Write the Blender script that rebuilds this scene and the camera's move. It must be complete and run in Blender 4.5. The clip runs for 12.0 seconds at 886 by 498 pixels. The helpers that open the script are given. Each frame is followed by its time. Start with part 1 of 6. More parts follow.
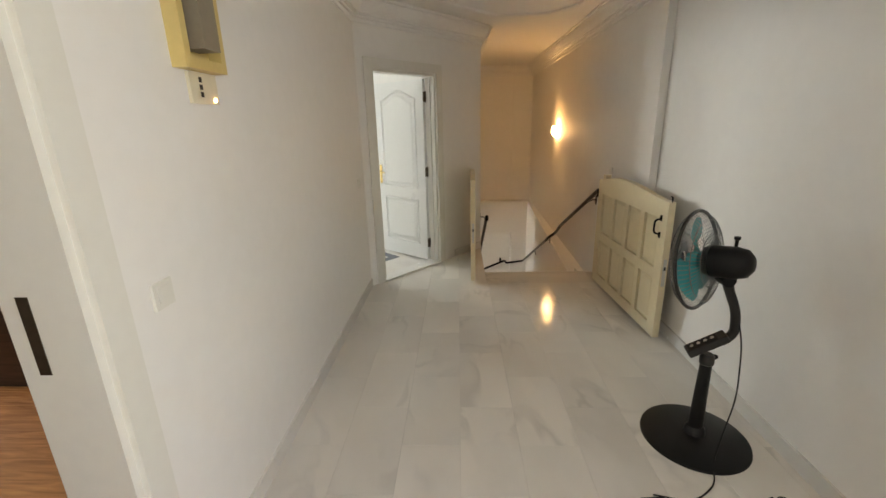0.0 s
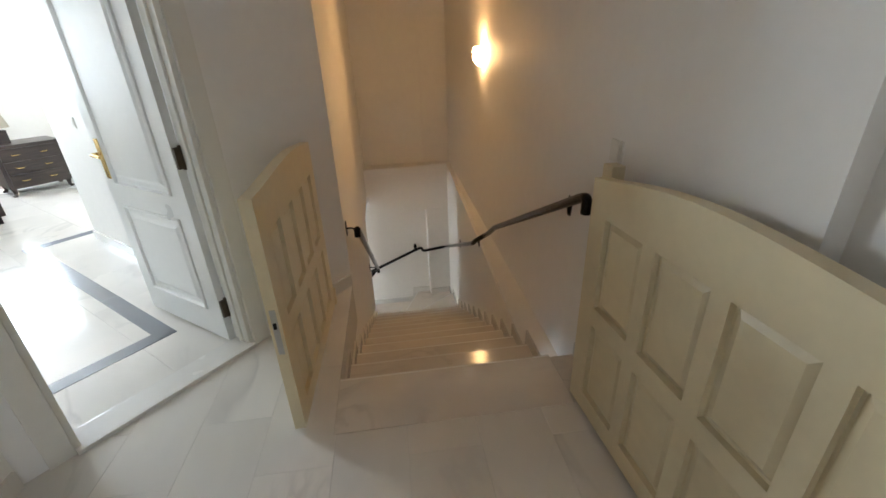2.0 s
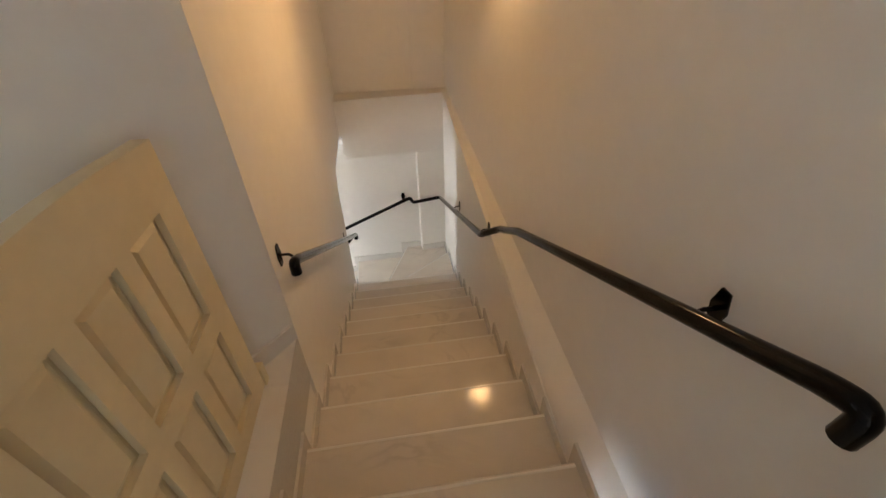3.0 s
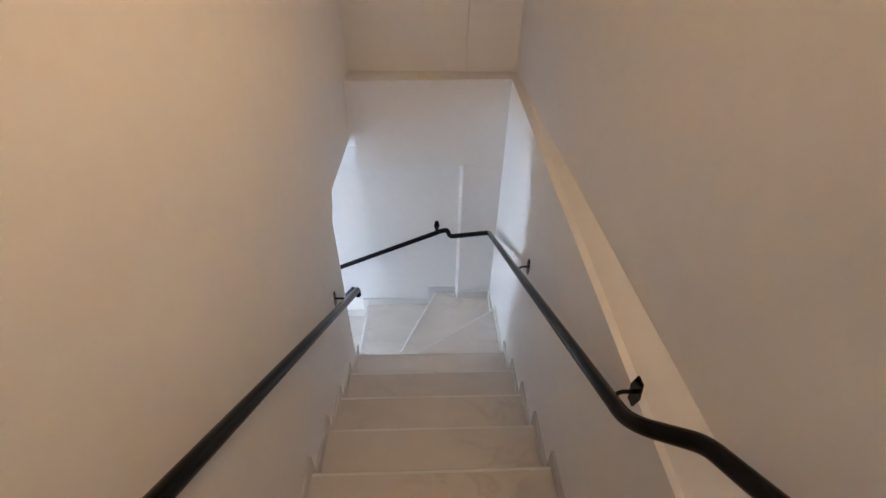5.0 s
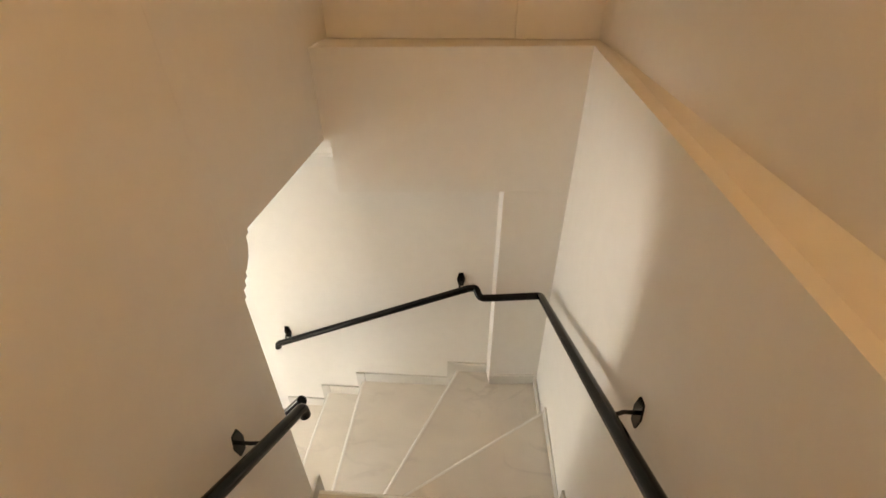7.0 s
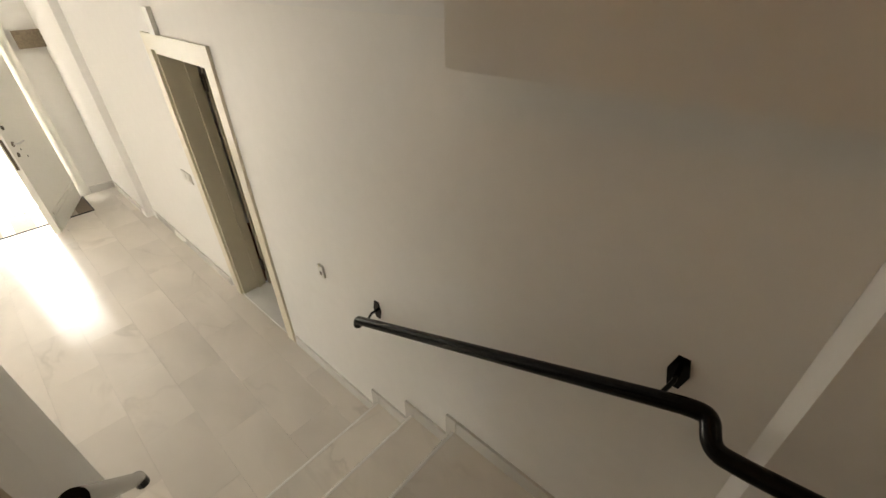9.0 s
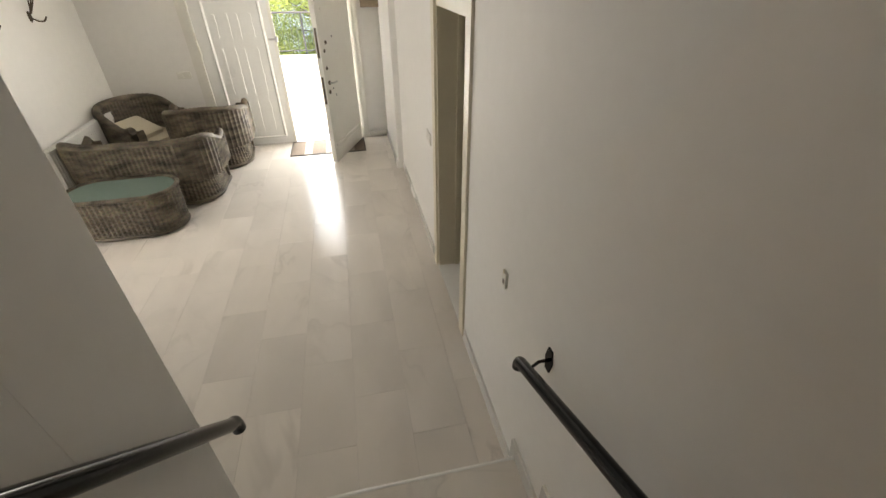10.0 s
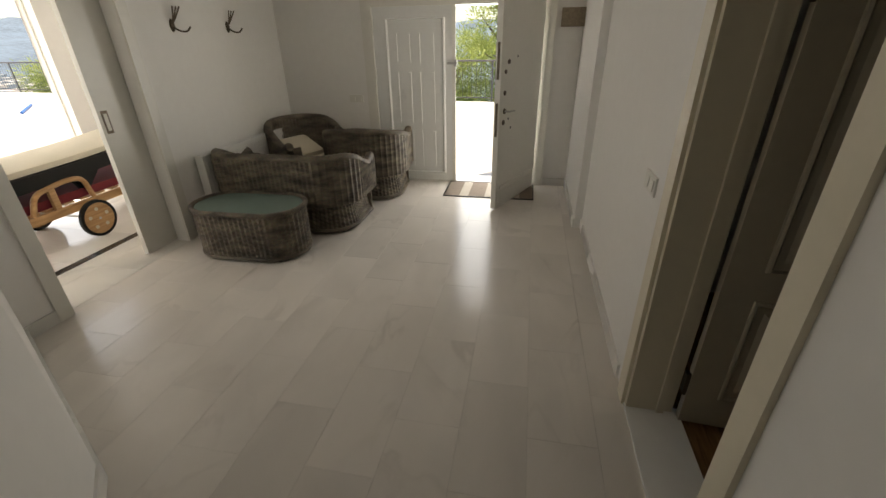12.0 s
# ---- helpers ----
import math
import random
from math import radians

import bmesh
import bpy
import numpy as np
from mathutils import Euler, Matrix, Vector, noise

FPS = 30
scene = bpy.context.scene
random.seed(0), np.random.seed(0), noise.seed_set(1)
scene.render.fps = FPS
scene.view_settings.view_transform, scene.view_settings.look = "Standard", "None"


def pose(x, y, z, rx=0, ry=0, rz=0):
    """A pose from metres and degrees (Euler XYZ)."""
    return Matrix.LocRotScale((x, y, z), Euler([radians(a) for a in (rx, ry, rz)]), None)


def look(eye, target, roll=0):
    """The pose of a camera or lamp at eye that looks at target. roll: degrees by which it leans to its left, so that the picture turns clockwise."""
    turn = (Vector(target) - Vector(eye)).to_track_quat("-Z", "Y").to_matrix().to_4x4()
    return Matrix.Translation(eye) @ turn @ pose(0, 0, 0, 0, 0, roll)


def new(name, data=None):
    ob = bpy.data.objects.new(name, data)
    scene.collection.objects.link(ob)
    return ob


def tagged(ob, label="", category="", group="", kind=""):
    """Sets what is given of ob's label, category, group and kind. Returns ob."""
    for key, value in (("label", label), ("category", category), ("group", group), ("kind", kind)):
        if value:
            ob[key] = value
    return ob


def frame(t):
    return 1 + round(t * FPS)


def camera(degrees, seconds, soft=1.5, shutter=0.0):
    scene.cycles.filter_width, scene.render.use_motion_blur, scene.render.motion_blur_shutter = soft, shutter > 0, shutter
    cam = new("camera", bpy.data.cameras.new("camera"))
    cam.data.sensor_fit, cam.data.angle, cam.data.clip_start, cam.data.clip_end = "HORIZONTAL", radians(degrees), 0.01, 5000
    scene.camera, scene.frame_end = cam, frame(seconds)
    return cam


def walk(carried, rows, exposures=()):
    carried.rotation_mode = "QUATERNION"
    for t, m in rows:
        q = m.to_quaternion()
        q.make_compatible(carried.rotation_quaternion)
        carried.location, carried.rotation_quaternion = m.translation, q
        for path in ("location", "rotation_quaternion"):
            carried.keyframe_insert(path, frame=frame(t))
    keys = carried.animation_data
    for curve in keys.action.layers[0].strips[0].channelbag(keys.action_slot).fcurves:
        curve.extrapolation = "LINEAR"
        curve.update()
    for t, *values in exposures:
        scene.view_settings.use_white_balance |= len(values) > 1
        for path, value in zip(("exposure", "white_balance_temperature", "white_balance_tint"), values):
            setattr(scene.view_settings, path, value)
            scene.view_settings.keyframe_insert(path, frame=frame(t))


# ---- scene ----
cam = camera(93.3, 12.0)
PATH = [
    (0, (0.054, -4.324, 1.568), (-0.023, -2.409, 0.996), -1.4),
    (0.5, (0.23, -3.687, 1.55), (0.206, -1.779, 0.95), -1.4),
    (1, (0.421, -3.03, 1.529), (0.522, -1.139, 0.886), -1.2),
    (1.5, (0.555, -2.348, 1.477), (0.73, -0.473, 0.805), -2.1),
    (2, (0.679, -1.657, 1.451), (0.891, 0.143, 0.607), -2.3),
    (2.5, (0.758, -0.965, 1.424), (0.973, 0.676, 0.301), -2.4),
    (2.8, (0.785, -0.587, 1.433), (0.988, 1.004, 0.238), -2.2),
    (3.1, (0.853, -0.254, 1.448), (1.056, 1.318, 0.229), -1.3),
    (4.8, (0.9, 1.085, 0.894), (0.975, 2.673, -0.32), 0.5),
    (5, (0.878, 1.226, 0.835), (0.944, 2.82, -0.371), 0.9),
    (5.5, (0.916, 1.525, 0.708), (0.944, 3.152, -0.455), 0.8),
    (6, (0.919, 1.837, 0.553), (0.923, 3.478, -0.591), 0.9),
    (6.2, (0.921, 1.957, 0.484), (0.917, 3.605, -0.65), 0.8),
    (6.5, (0.957, 2.123, 0.403), (0.93, 3.784, -0.711), 0.8),
    (6.7, (0.97, 2.221, 0.35), (0.915, 3.883, -0.762), 0.3),
    (8.3, (1.097, 3.183, -0.207), (0.359, 4.7, -1.282), -0.8),
    (8.4, (1.091, 3.234, -0.262), (0.285, 4.71, -1.345), -0.7),
    (8.5, (1.098, 3.302, -0.329), (0.2, 4.728, -1.407), -0.5),
    (8.6, (1.09, 3.358, -0.347), (0.129, 4.736, -1.433), -0.8),
    (9, (0.981, 3.544, -0.48), (-0.134, 4.764, -1.606), -0.9),
    (9.2, (0.895, 3.601, -0.498), (-0.336, 4.695, -1.632), -1.1),
    (9.5, (0.801, 3.714, -0.576), (-0.625, 4.52, -1.724), -1.1),
    (10, (0.621, 3.866, -0.703), (-0.993, 4.214, -1.831), -0.3),
    (10.5, (0.272, 3.974, -0.871), (-1.441, 4.073, -1.899), -0.9),
    (11, (-0.019, 4.007, -0.968), (-1.751, 3.823, -1.953), -0.4),
    (11.2, (-0.124, 3.99, -1.054), (-1.86, 3.727, -2.012), -0.3),
    (11.5, (-0.318, 3.94, -1.093), (-2.054, 3.624, -2.035), -0.7),
    (11.6, (-0.352, 3.923, -1.112), (-2.096, 3.599, -2.035), -0.8),
    (12, (-0.581, 3.882, -1.234), (-2.332, 3.528, -2.133), -1.0),
]
EXPOSURES = [(0.0, 3.52, 8200, 12), (1.0, 3.5, 7700, 12), (2.0, 3.4, 7000, 12), (2.5, 3.38, 7000, 12), (3.0, 3.85, 7150, 14), (5.0, 3.93, 5500, 14), (6.5, 3.98, 8000, 14), (8.5, 3.1, 9200, 15), (9.0, 2.5, 8800, 14), (9.5, 2.08, 8250, 14), (10.0, 2.0, 8100, 14), (10.5, 1.68, 8200, 14), (11.0, 1.17, 8350, 14), (12.0, 0.75, 8300, 14)]
walk(cam, [(t, look(eye, target, roll)) for t, eye, target, roll in PATH], EXPOSURES)

# ---- light ----
SUN_EL, SUN_AZ = 72.0, 206.0
world = bpy.data.worlds.new("sky")
scene.world = world
world.use_nodes = True
wn = world.node_tree.nodes
sky = wn.new("ShaderNodeTexSky")
sky.sky_type = 'NISHITA'
sky.sun_disc = False
sky.dust_density, sky.ozone_density = 0.3, 3.0
sky.sun_elevation = radians(SUN_EL)
sky.sun_rotation = radians(SUN_AZ)
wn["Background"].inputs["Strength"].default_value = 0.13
world.node_tree.links.new(sky.outputs["Color"], wn["Background"].inputs["Color"])


def lamp_at(name, kind, energy, colour, m, **keys):
    d = bpy.data.lights.new(name, kind)
    d.energy, d.color = energy, colour
    if kind == 'AREA':
        d.shape = 'RECTANGLE'
        d.size, d.size_y = keys["size"]
    if kind == 'SUN':
        d.angle = radians(0.5)
    if kind == 'POINT':
        d.shadow_soft_size = keys["radius"]
    ob = new(name, d)
    ob.matrix_world = m
    return ob


sun_from = Vector((math.sin(radians(SUN_AZ)) * math.cos(radians(SUN_EL)), math.cos(radians(SUN_AZ)) * math.cos(radians(SUN_EL)), math.sin(radians(SUN_EL))))
lamp_at("sun", 'SUN', 5.0, (1.0, 0.95, 0.88), look(sun_from * 30, (0, 0, 0)))

# ---- materials ----


def material(name):
    m = bpy.data.materials.new(name)
    m.use_nodes = True
    return m, m.node_tree.nodes, m.node_tree.links, m.node_tree.nodes["Principled BSDF"]


def simple(name, colour, rough=0.5, metal=0.0, scale=30.0, vary=0.12, bump=0.15, spec=0.5, coarse=2.0):
    """Paint, plastic, metal or cloth: two scales of tone and a fine relief."""
    m, n, l, p = material(name)
    tex = n.new("ShaderNodeTexCoord")
    a = n.new("ShaderNodeTexNoise")
    a.inputs["Scale"].default_value, a.inputs["Detail"].default_value = scale, 5
    b = n.new("ShaderNodeTexNoise")
    b.inputs["Scale"].default_value, b.inputs["Detail"].default_value = coarse, 4
    l.new(tex.outputs["Object"], a.inputs["Vector"])
    l.new(tex.outputs["Object"], b.inputs["Vector"])
    add = n.new("ShaderNodeMath")
    add.operation = 'ADD'
    l.new(a.outputs["Fac"], add.inputs[0])
    l.new(b.outputs["Fac"], add.inputs[1])
    ramp = n.new("ShaderNodeMapRange")
    ramp.inputs["From Min"].default_value, ramp.inputs["From Max"].default_value = 0.6, 1.4
    ramp.inputs["To Min"].default_value, ramp.inputs["To Max"].default_value = 1 - vary, 1 + vary
    l.new(add.outputs[0], ramp.inputs["Value"])
    mix = n.new("ShaderNodeMix")
    mix.data_type, mix.blend_type = 'RGBA', 'MULTIPLY'
    mix.inputs["Factor"].default_value = 1
    mix.inputs["A"].default_value = (*colour, 1)
    l.new(ramp.outputs["Result"], mix.inputs["B"])
    l.new(mix.outputs["Result"], p.inputs["Base Color"])
    p.inputs["Metallic"].default_value = metal
    rr = n.new("ShaderNodeMapRange")
    rr.inputs["To Min"].default_value, rr.inputs["To Max"].default_value = max(rough - 0.08, 0.02), min(rough + 0.08, 1)
    l.new(b.outputs["Fac"], rr.inputs["Value"])
    l.new(rr.outputs["Result"], p.inputs["Roughness"])
    p.inputs["Specular IOR Level"].default_value = spec
    if bump:
        bm_ = n.new("ShaderNodeBump")
        bm_.inputs["Strength"].default_value, bm_.inputs["Distance"].default_value = bump, 0.003
        l.new(a.outputs["Fac"], bm_.inputs["Height"])
        l.new(bm_.outputs["Normal"], p.inputs["Normal"])
    return m


def marble(name, base, vein, rough=0.16, scale=1.0, stretch=(1, 1, 1), spread=0.10, turn=0.5, veined=0.30, gloss=0.42):
    """Pale polished marble: clouds, thin grey veins, a tone of its own for each slab."""
    m, n, l, p = material(name)
    tex, info = n.new("ShaderNodeTexCoord"), n.new("ShaderNodeObjectInfo")
    shift = n.new("ShaderNodeVectorMath")
    shift.operation = 'SCALE'
    comb = n.new("ShaderNodeCombineXYZ")
    for k in ("X", "Y", "Z"):
        l.new(info.outputs["Random"], comb.inputs[k])
    l.new(comb.outputs[0], shift.inputs[0])
    shift.inputs["Scale"].default_value = 37.0
    add = n.new("ShaderNodeVectorMath")
    l.new(tex.outputs["Object"], add.inputs[0])
    l.new(shift.outputs[0], add.inputs[1])
    mp = n.new("ShaderNodeMapping")
    mp.inputs["Scale"].default_value = stretch
    mp.inputs["Rotation"].default_value = (0, 0, turn)
    l.new(add.outputs[0], mp.inputs["Vector"])
    cloud = n.new("ShaderNodeTexNoise")
    cloud.inputs["Scale"].default_value, cloud.inputs["Detail"].default_value, cloud.inputs["Distortion"].default_value = 1.6 * scale, 4, 0.4
    l.new(mp.outputs[0], cloud.inputs["Vector"])
    veins = n.new("ShaderNodeTexNoise")
    veins.inputs["Scale"].default_value, veins.inputs["Detail"].default_value, veins.inputs["Distortion"].default_value = 1.5 * scale, 4, 1.0
    l.new(mp.outputs[0], veins.inputs["Vector"])
    vr = n.new("ShaderNodeValToRGB")
    e = vr.color_ramp.elements
    e[0].position, e[0].color = 0.455, (0, 0, 0, 1)
    e[1].position, e[1].color = 0.53, (0, 0, 0, 1)
    mid = vr.color_ramp.elements.new(0.50)
    mid.color = (1, 1, 1, 1)
    l.new(veins.outputs["Fac"], vr.inputs["Fac"])
    tone = n.new("ShaderNodeMapRange")
    tone.inputs["From Min"].default_value, tone.inputs["From Max"].default_value = 0.3, 0.7
    tone.inputs["To Min"].default_value, tone.inputs["To Max"].default_value = 0.90, 1.05
    l.new(cloud.outputs["Fac"], tone.inputs["Value"])
    each = n.new("ShaderNodeMapRange")
    each.inputs["To Min"].default_value, each.inputs["To Max"].default_value = 1 - spread, 1 + spread * 0.6
    l.new(info.outputs["Random"], each.inputs["Value"])
    mul = n.new("ShaderNodeMath")
    mul.operation = 'MULTIPLY'
    l.new(tone.outputs["Result"], mul.inputs[0])
    l.new(each.outputs["Result"], mul.inputs[1])
    c1 = n.new("ShaderNodeMix")
    c1.data_type, c1.blend_type = 'RGBA', 'MULTIPLY'
    c1.inputs["Factor"].default_value = 1
    c1.inputs["A"].default_value = (*base, 1)
    l.new(mul.outputs[0], c1.inputs["B"])
    c2 = n.new("ShaderNodeMix")
    c2.data_type = 'RGBA'
    fac = n.new("ShaderNodeMath")
    fac.operation = 'MULTIPLY'
    fac.inputs[1].default_value = veined
    patch = n.new("ShaderNodeTexNoise")
    patch.inputs["Scale"].default_value, patch.inputs["Detail"].default_value = 1.3 * scale, 2
    l.new(add.outputs[0], patch.inputs["Vector"])
    sparse = n.new("ShaderNodeMapRange")
    sparse.inputs["From Min"].default_value, sparse.inputs["From Max"].default_value = 0.46, 0.66
    l.new(patch.outputs["Fac"], sparse.inputs["Value"])
    some = n.new("ShaderNodeMath")
    some.operation = 'MULTIPLY'
    l.new(vr.outputs["Color"], some.inputs[0])
    l.new(sparse.outputs["Result"], some.inputs[1])
    l.new(some.outputs[0], fac.inputs[0])
    l.new(fac.outputs[0], c2.inputs["Factor"])
    l.new(c1.outputs["Result"], c2.inputs["A"])
    c2.inputs["B"].default_value = (*vein, 1)
    l.new(c2.outputs["Result"], p.inputs["Base Color"])
    fine = n.new("ShaderNodeTexNoise")
    fine.inputs["Scale"].default_value, fine.inputs["Detail"].default_value = 9.0, 5
    l.new(add.outputs[0], fine.inputs["Vector"])
    rr = n.new("ShaderNodeMapRange")
    rr.inputs["From Min"].default_value, rr.inputs["From Max"].default_value = 0.3, 0.7
    rr.inputs["To Min"].default_value, rr.inputs["To Max"].default_value = rough * 0.92, rough * 1.14
    l.new(fine.outputs["Fac"], rr.inputs["Value"])
    l.new(rr.outputs["Result"], p.inputs["Roughness"])
    p.inputs["Specular IOR Level"].default_value = gloss
    return m


def wicker_mat(name):
    """Grey-brown round rattan with darker and paler bands."""
    m, n, l, p = material(name)
    tex = n.new("ShaderNodeTexCoord")
    mp = n.new("ShaderNodeMapping")
    mp.inputs["Scale"].default_value = (5.0, 5.0, 16.0)
    l.new(tex.outputs["Object"], mp.inputs["Vector"])
    a = n.new("ShaderNodeTexNoise")
    a.inputs["Scale"].default_value, a.inputs["Detail"].default_value = 1.2, 4
    l.new(mp.outputs[0], a.inputs["Vector"])
    b = n.new("ShaderNodeTexNoise")
    b.inputs["Scale"].default_value, b.inputs["Detail"].default_value = 70, 3
    l.new(tex.outputs["Object"], b.inputs["Vector"])
    r = n.new("ShaderNodeValToRGB")
    e = r.color_ramp.elements
    e[0].position, e[0].color = 0.33, (0.055, 0.041, 0.029, 1)
    e[1].position, e[1].color = 0.68, (0.25, 0.20, 0.14, 1)
    l.new(a.outputs["Fac"], r.inputs["Fac"])
    mix = n.new("ShaderNodeMix")
    mix.data_type, mix.blend_type = 'RGBA', 'MULTIPLY'
    mix.inputs["Factor"].default_value = 0.6
    l.new(r.outputs["Color"], mix.inputs["A"])
    l.new(b.outputs["Color"], mix.inputs["B"])
    l.new(mix.outputs["Result"], p.inputs["Base Color"])
    p.inputs["Roughness"].default_value = 0.6
    return m


def wood_mat(name, dark, light, rough=0.4, axis=(1, 12, 12)):
    m, n, l, p = material(name)
    tex = n.new("ShaderNodeTexCoord")
    mp = n.new("ShaderNodeMapping")
    mp.inputs["Scale"].default_value = axis
    l.new(tex.outputs["Object"], mp.inputs["Vector"])
    a = n.new("ShaderNodeTexNoise")
    a.inputs["Scale"].default_value, a.inputs["Detail"].default_value, a.inputs["Distortion"].default_value = 3, 7, 1.0
    l.new(mp.outputs[0], a.inputs["Vector"])
    r = n.new("ShaderNodeValToRGB")
    e = r.color_ramp.elements
    e[0].position, e[0].color = 0.3, (*dark, 1)
    e[1].position, e[1].color = 0.7, (*light, 1)
    l.new(a.outputs["Fac"], r.inputs["Fac"])
    l.new(r.outputs["Color"], p.inputs["Base Color"])
    p.inputs["Roughness"].default_value = rough
    b = n.new("ShaderNodeBump")
    b.inputs["Strength"].default_value, b.inputs["Distance"].default_value = 0.15, 0.002
    l.new(a.outputs["Fac"], b.inputs["Height"])
    l.new(b.outputs["Normal"], p.inputs["Normal"])
    return m


def glass_mat(name, colour=(1, 1, 1), rough=0.0):
    m, n, l, p = material(name)
    p.inputs["Base Color"].default_value = (*colour, 1)
    p.inputs["Roughness"].default_value = rough
    p.inputs["Transmission Weight"].default_value = 1
    p.inputs["IOR"].default_value = 1.45
    return m


def glow(name, colour, strength):
    m, n, l, p = material(name)
    p.inputs["Base Color"].default_value = (0.9, 0.85, 0.75, 1)
    p.inputs["Emission Color"].default_value = (*colour, 1)
    p.inputs["Emission Strength"].default_value = strength
    p.inputs["Roughness"].default_value = 0.4
    return m


PLASTER = simple("plaster", (0.82, 0.80, 0.765), 0.55, scale=14, vary=0.025, bump=0.05, coarse=0.9)
CEILING = simple("ceiling_paint", (0.80, 0.79, 0.77), 0.6, scale=16, vary=0.02, bump=0.04)
TRIM = simple("trim_paint", (0.74, 0.72, 0.66), 0.32, scale=22, vary=0.03, bump=0.04)
TRIM_WARM = simple("warm_trim_paint", (0.70, 0.635, 0.50), 0.32, scale=22, vary=0.03, bump=0.04)
CREAM = simple("cream_paint", (0.70, 0.60, 0.40), 0.36, scale=22, vary=0.05, bump=0.05)
DOORWHITE = simple("door_paint", (0.78, 0.78, 0.76), 0.3, scale=25, vary=0.02, bump=0.03)
# white door paint with the dark room's shade put into its colour
DOORSHADED = simple("door_paint_shaded", (0.42, 0.37, 0.28), 0.35, scale=25, vary=0.05, bump=0.04)
MARBLE = marble("marble_floor", (0.75, 0.715, 0.66), (0.40, 0.385, 0.36), 0.12, stretch=(1.25, 0.7, 1.0), spread=0.04, turn=0.4, veined=0.42, gloss=0.33)
MARBLE_LOW = marble("marble_hall_floor", (0.715, 0.66, 0.60), (0.41, 0.37, 0.33), 0.18, stretch=(0.7, 1.25, 1.0), spread=0.04, turn=-0.35, veined=0.34, gloss=0.27)
MARBLE_STAIR = marble("marble_steps", (0.76, 0.71, 0.645), (0.40, 0.37, 0.33), 0.13, scale=1.5, stretch=(0.8, 1.3, 1), spread=0.06)
# pale from wear and from an edge highlight painted into the base colour
NOSING = marble("marble_worn_lit_edge", (0.88, 0.865, 0.83), (0.7, 0.68, 0.65), 0.12, scale=1.0, spread=0.05)
GREYSTONE = marble("grey_marble", (0.17, 0.18, 0.20), (0.4, 0.4, 0.42), 0.2)
SKIRT = simple("marble_skirting", (0.72, 0.70, 0.66), 0.25, scale=9, vary=0.05, bump=0.0)
GROUT = simple("grout", (0.58, 0.56, 0.52), 0.6, scale=60, vary=0.1)
IRON = simple("black_lacquer", (0.002, 0.002, 0.0022), 0.15, scale=40, vary=0.2, bump=0.02, spec=0.2)
BLACKPLASTIC = simple("black_plastic", (0.0045, 0.0045, 0.005), 0.45, scale=80, vary=0.15, bump=0.08, spec=0.3)
GREYPLASTIC = simple("grey_plastic", (0.014, 0.0135, 0.013), 0.4, scale=60, vary=0.1)
CHROME = simple("grey_steel_wire", (0.22, 0.225, 0.23), 0.4, metal=1.0, vary=0.06)
BRASS = simple("brass", (0.70, 0.50, 0.20), 0.25, metal=1.0, vary=0.08)
BRONZE = simple("dark_hinge", (0.10, 0.075, 0.05), 0.4, metal=0.7, vary=0.15)
STEEL = simple("steel", (0.5, 0.49, 0.47), 0.35, metal=1.0, vary=0.06)
WICKER = wicker_mat("rattan")
WOOD = wood_mat("teak", (0.30, 0.15, 0.06), (0.52, 0.30, 0.14))
DARKWOOD = wood_mat("dark_wood", (0.018, 0.010, 0.008), (0.05, 0.03, 0.024), 0.35)
BROWNFLOOR = wood_mat("brown_floor", (0.16, 0.075, 0.03), (0.34, 0.18, 0.08), 0.25)
FRAMEWOOD = wood_mat("picture_frame_wood", (0.08, 0.04, 0.015), (0.24, 0.13, 0.05), 0.3)
CUSHION = simple("cream_cushion", (0.62, 0.55, 0.43), 0.9, scale=90, vary=0.08, bump=0.4)
REDCLOTH = simple("red_cushion", (0.16, 0.014, 0.02), 0.9, scale=90, vary=0.15, bump=0.4)
BEIGECLOTH = simple("beige_cushion", (0.52, 0.47, 0.37), 0.9, scale=90, vary=0.08, bump=0.4)
LINEN = simple("bed_linen", (0.50, 0.43, 0.34), 0.95, scale=60, vary=0.1, bump=0.4)
MATCLOTH = simple("mat_weave", (0.22, 0.17, 0.13), 0.95, scale=160, vary=0.3, bump=0.6)
MATLIGHT = simple("mat_pale_stripe", (0.46, 0.40, 0.33), 0.95, scale=160, vary=0.2, bump=0.6)
SOCKET = simple("switch_plastic", (0.74, 0.72, 0.66), 0.35, scale=50, vary=0.02, bump=0.0)
YELLOWED = simple("yellowed_plastic", (0.66, 0.50, 0.20), 0.4, scale=40, vary=0.06)
PALECREAM = simple("pale_cream_plastic", (0.72, 0.66, 0.50), 0.4, scale=40, vary=0.04)
TURQUOISE = simple("turquoise_plastic", (0.06, 0.36, 0.38), 0.25, scale=30, vary=0.05, bump=0.0)
TABLEGLASS = simple("frosted_glass", (0.16, 0.22, 0.19), 0.16, scale=20, vary=0.05, bump=0.0)
RADIATOR = simple("radiator_enamel", (0.75, 0.74, 0.71), 0.3, scale=30, vary=0.02, bump=0.0)
BARK = simple("bark", (0.10, 0.07, 0.05), 0.9, scale=25, vary=0.4, bump=0.8)
TERRACE = simple("terrace_tiles", (0.78, 0.75, 0.70), 0.6, scale=12, vary=0.05, bump=0.1)
LAMPGLASS = glow("lit_lamp_glass", (1.0, 0.61, 0.28), 6.4)
PICTURE = simple("dark_picture", (0.06, 0.065, 0.05), 0.3, scale=9, vary=0.6, bump=0.0, coarse=5)
CLEAR = glass_mat("clear_glass")

# ---- building blocks ----


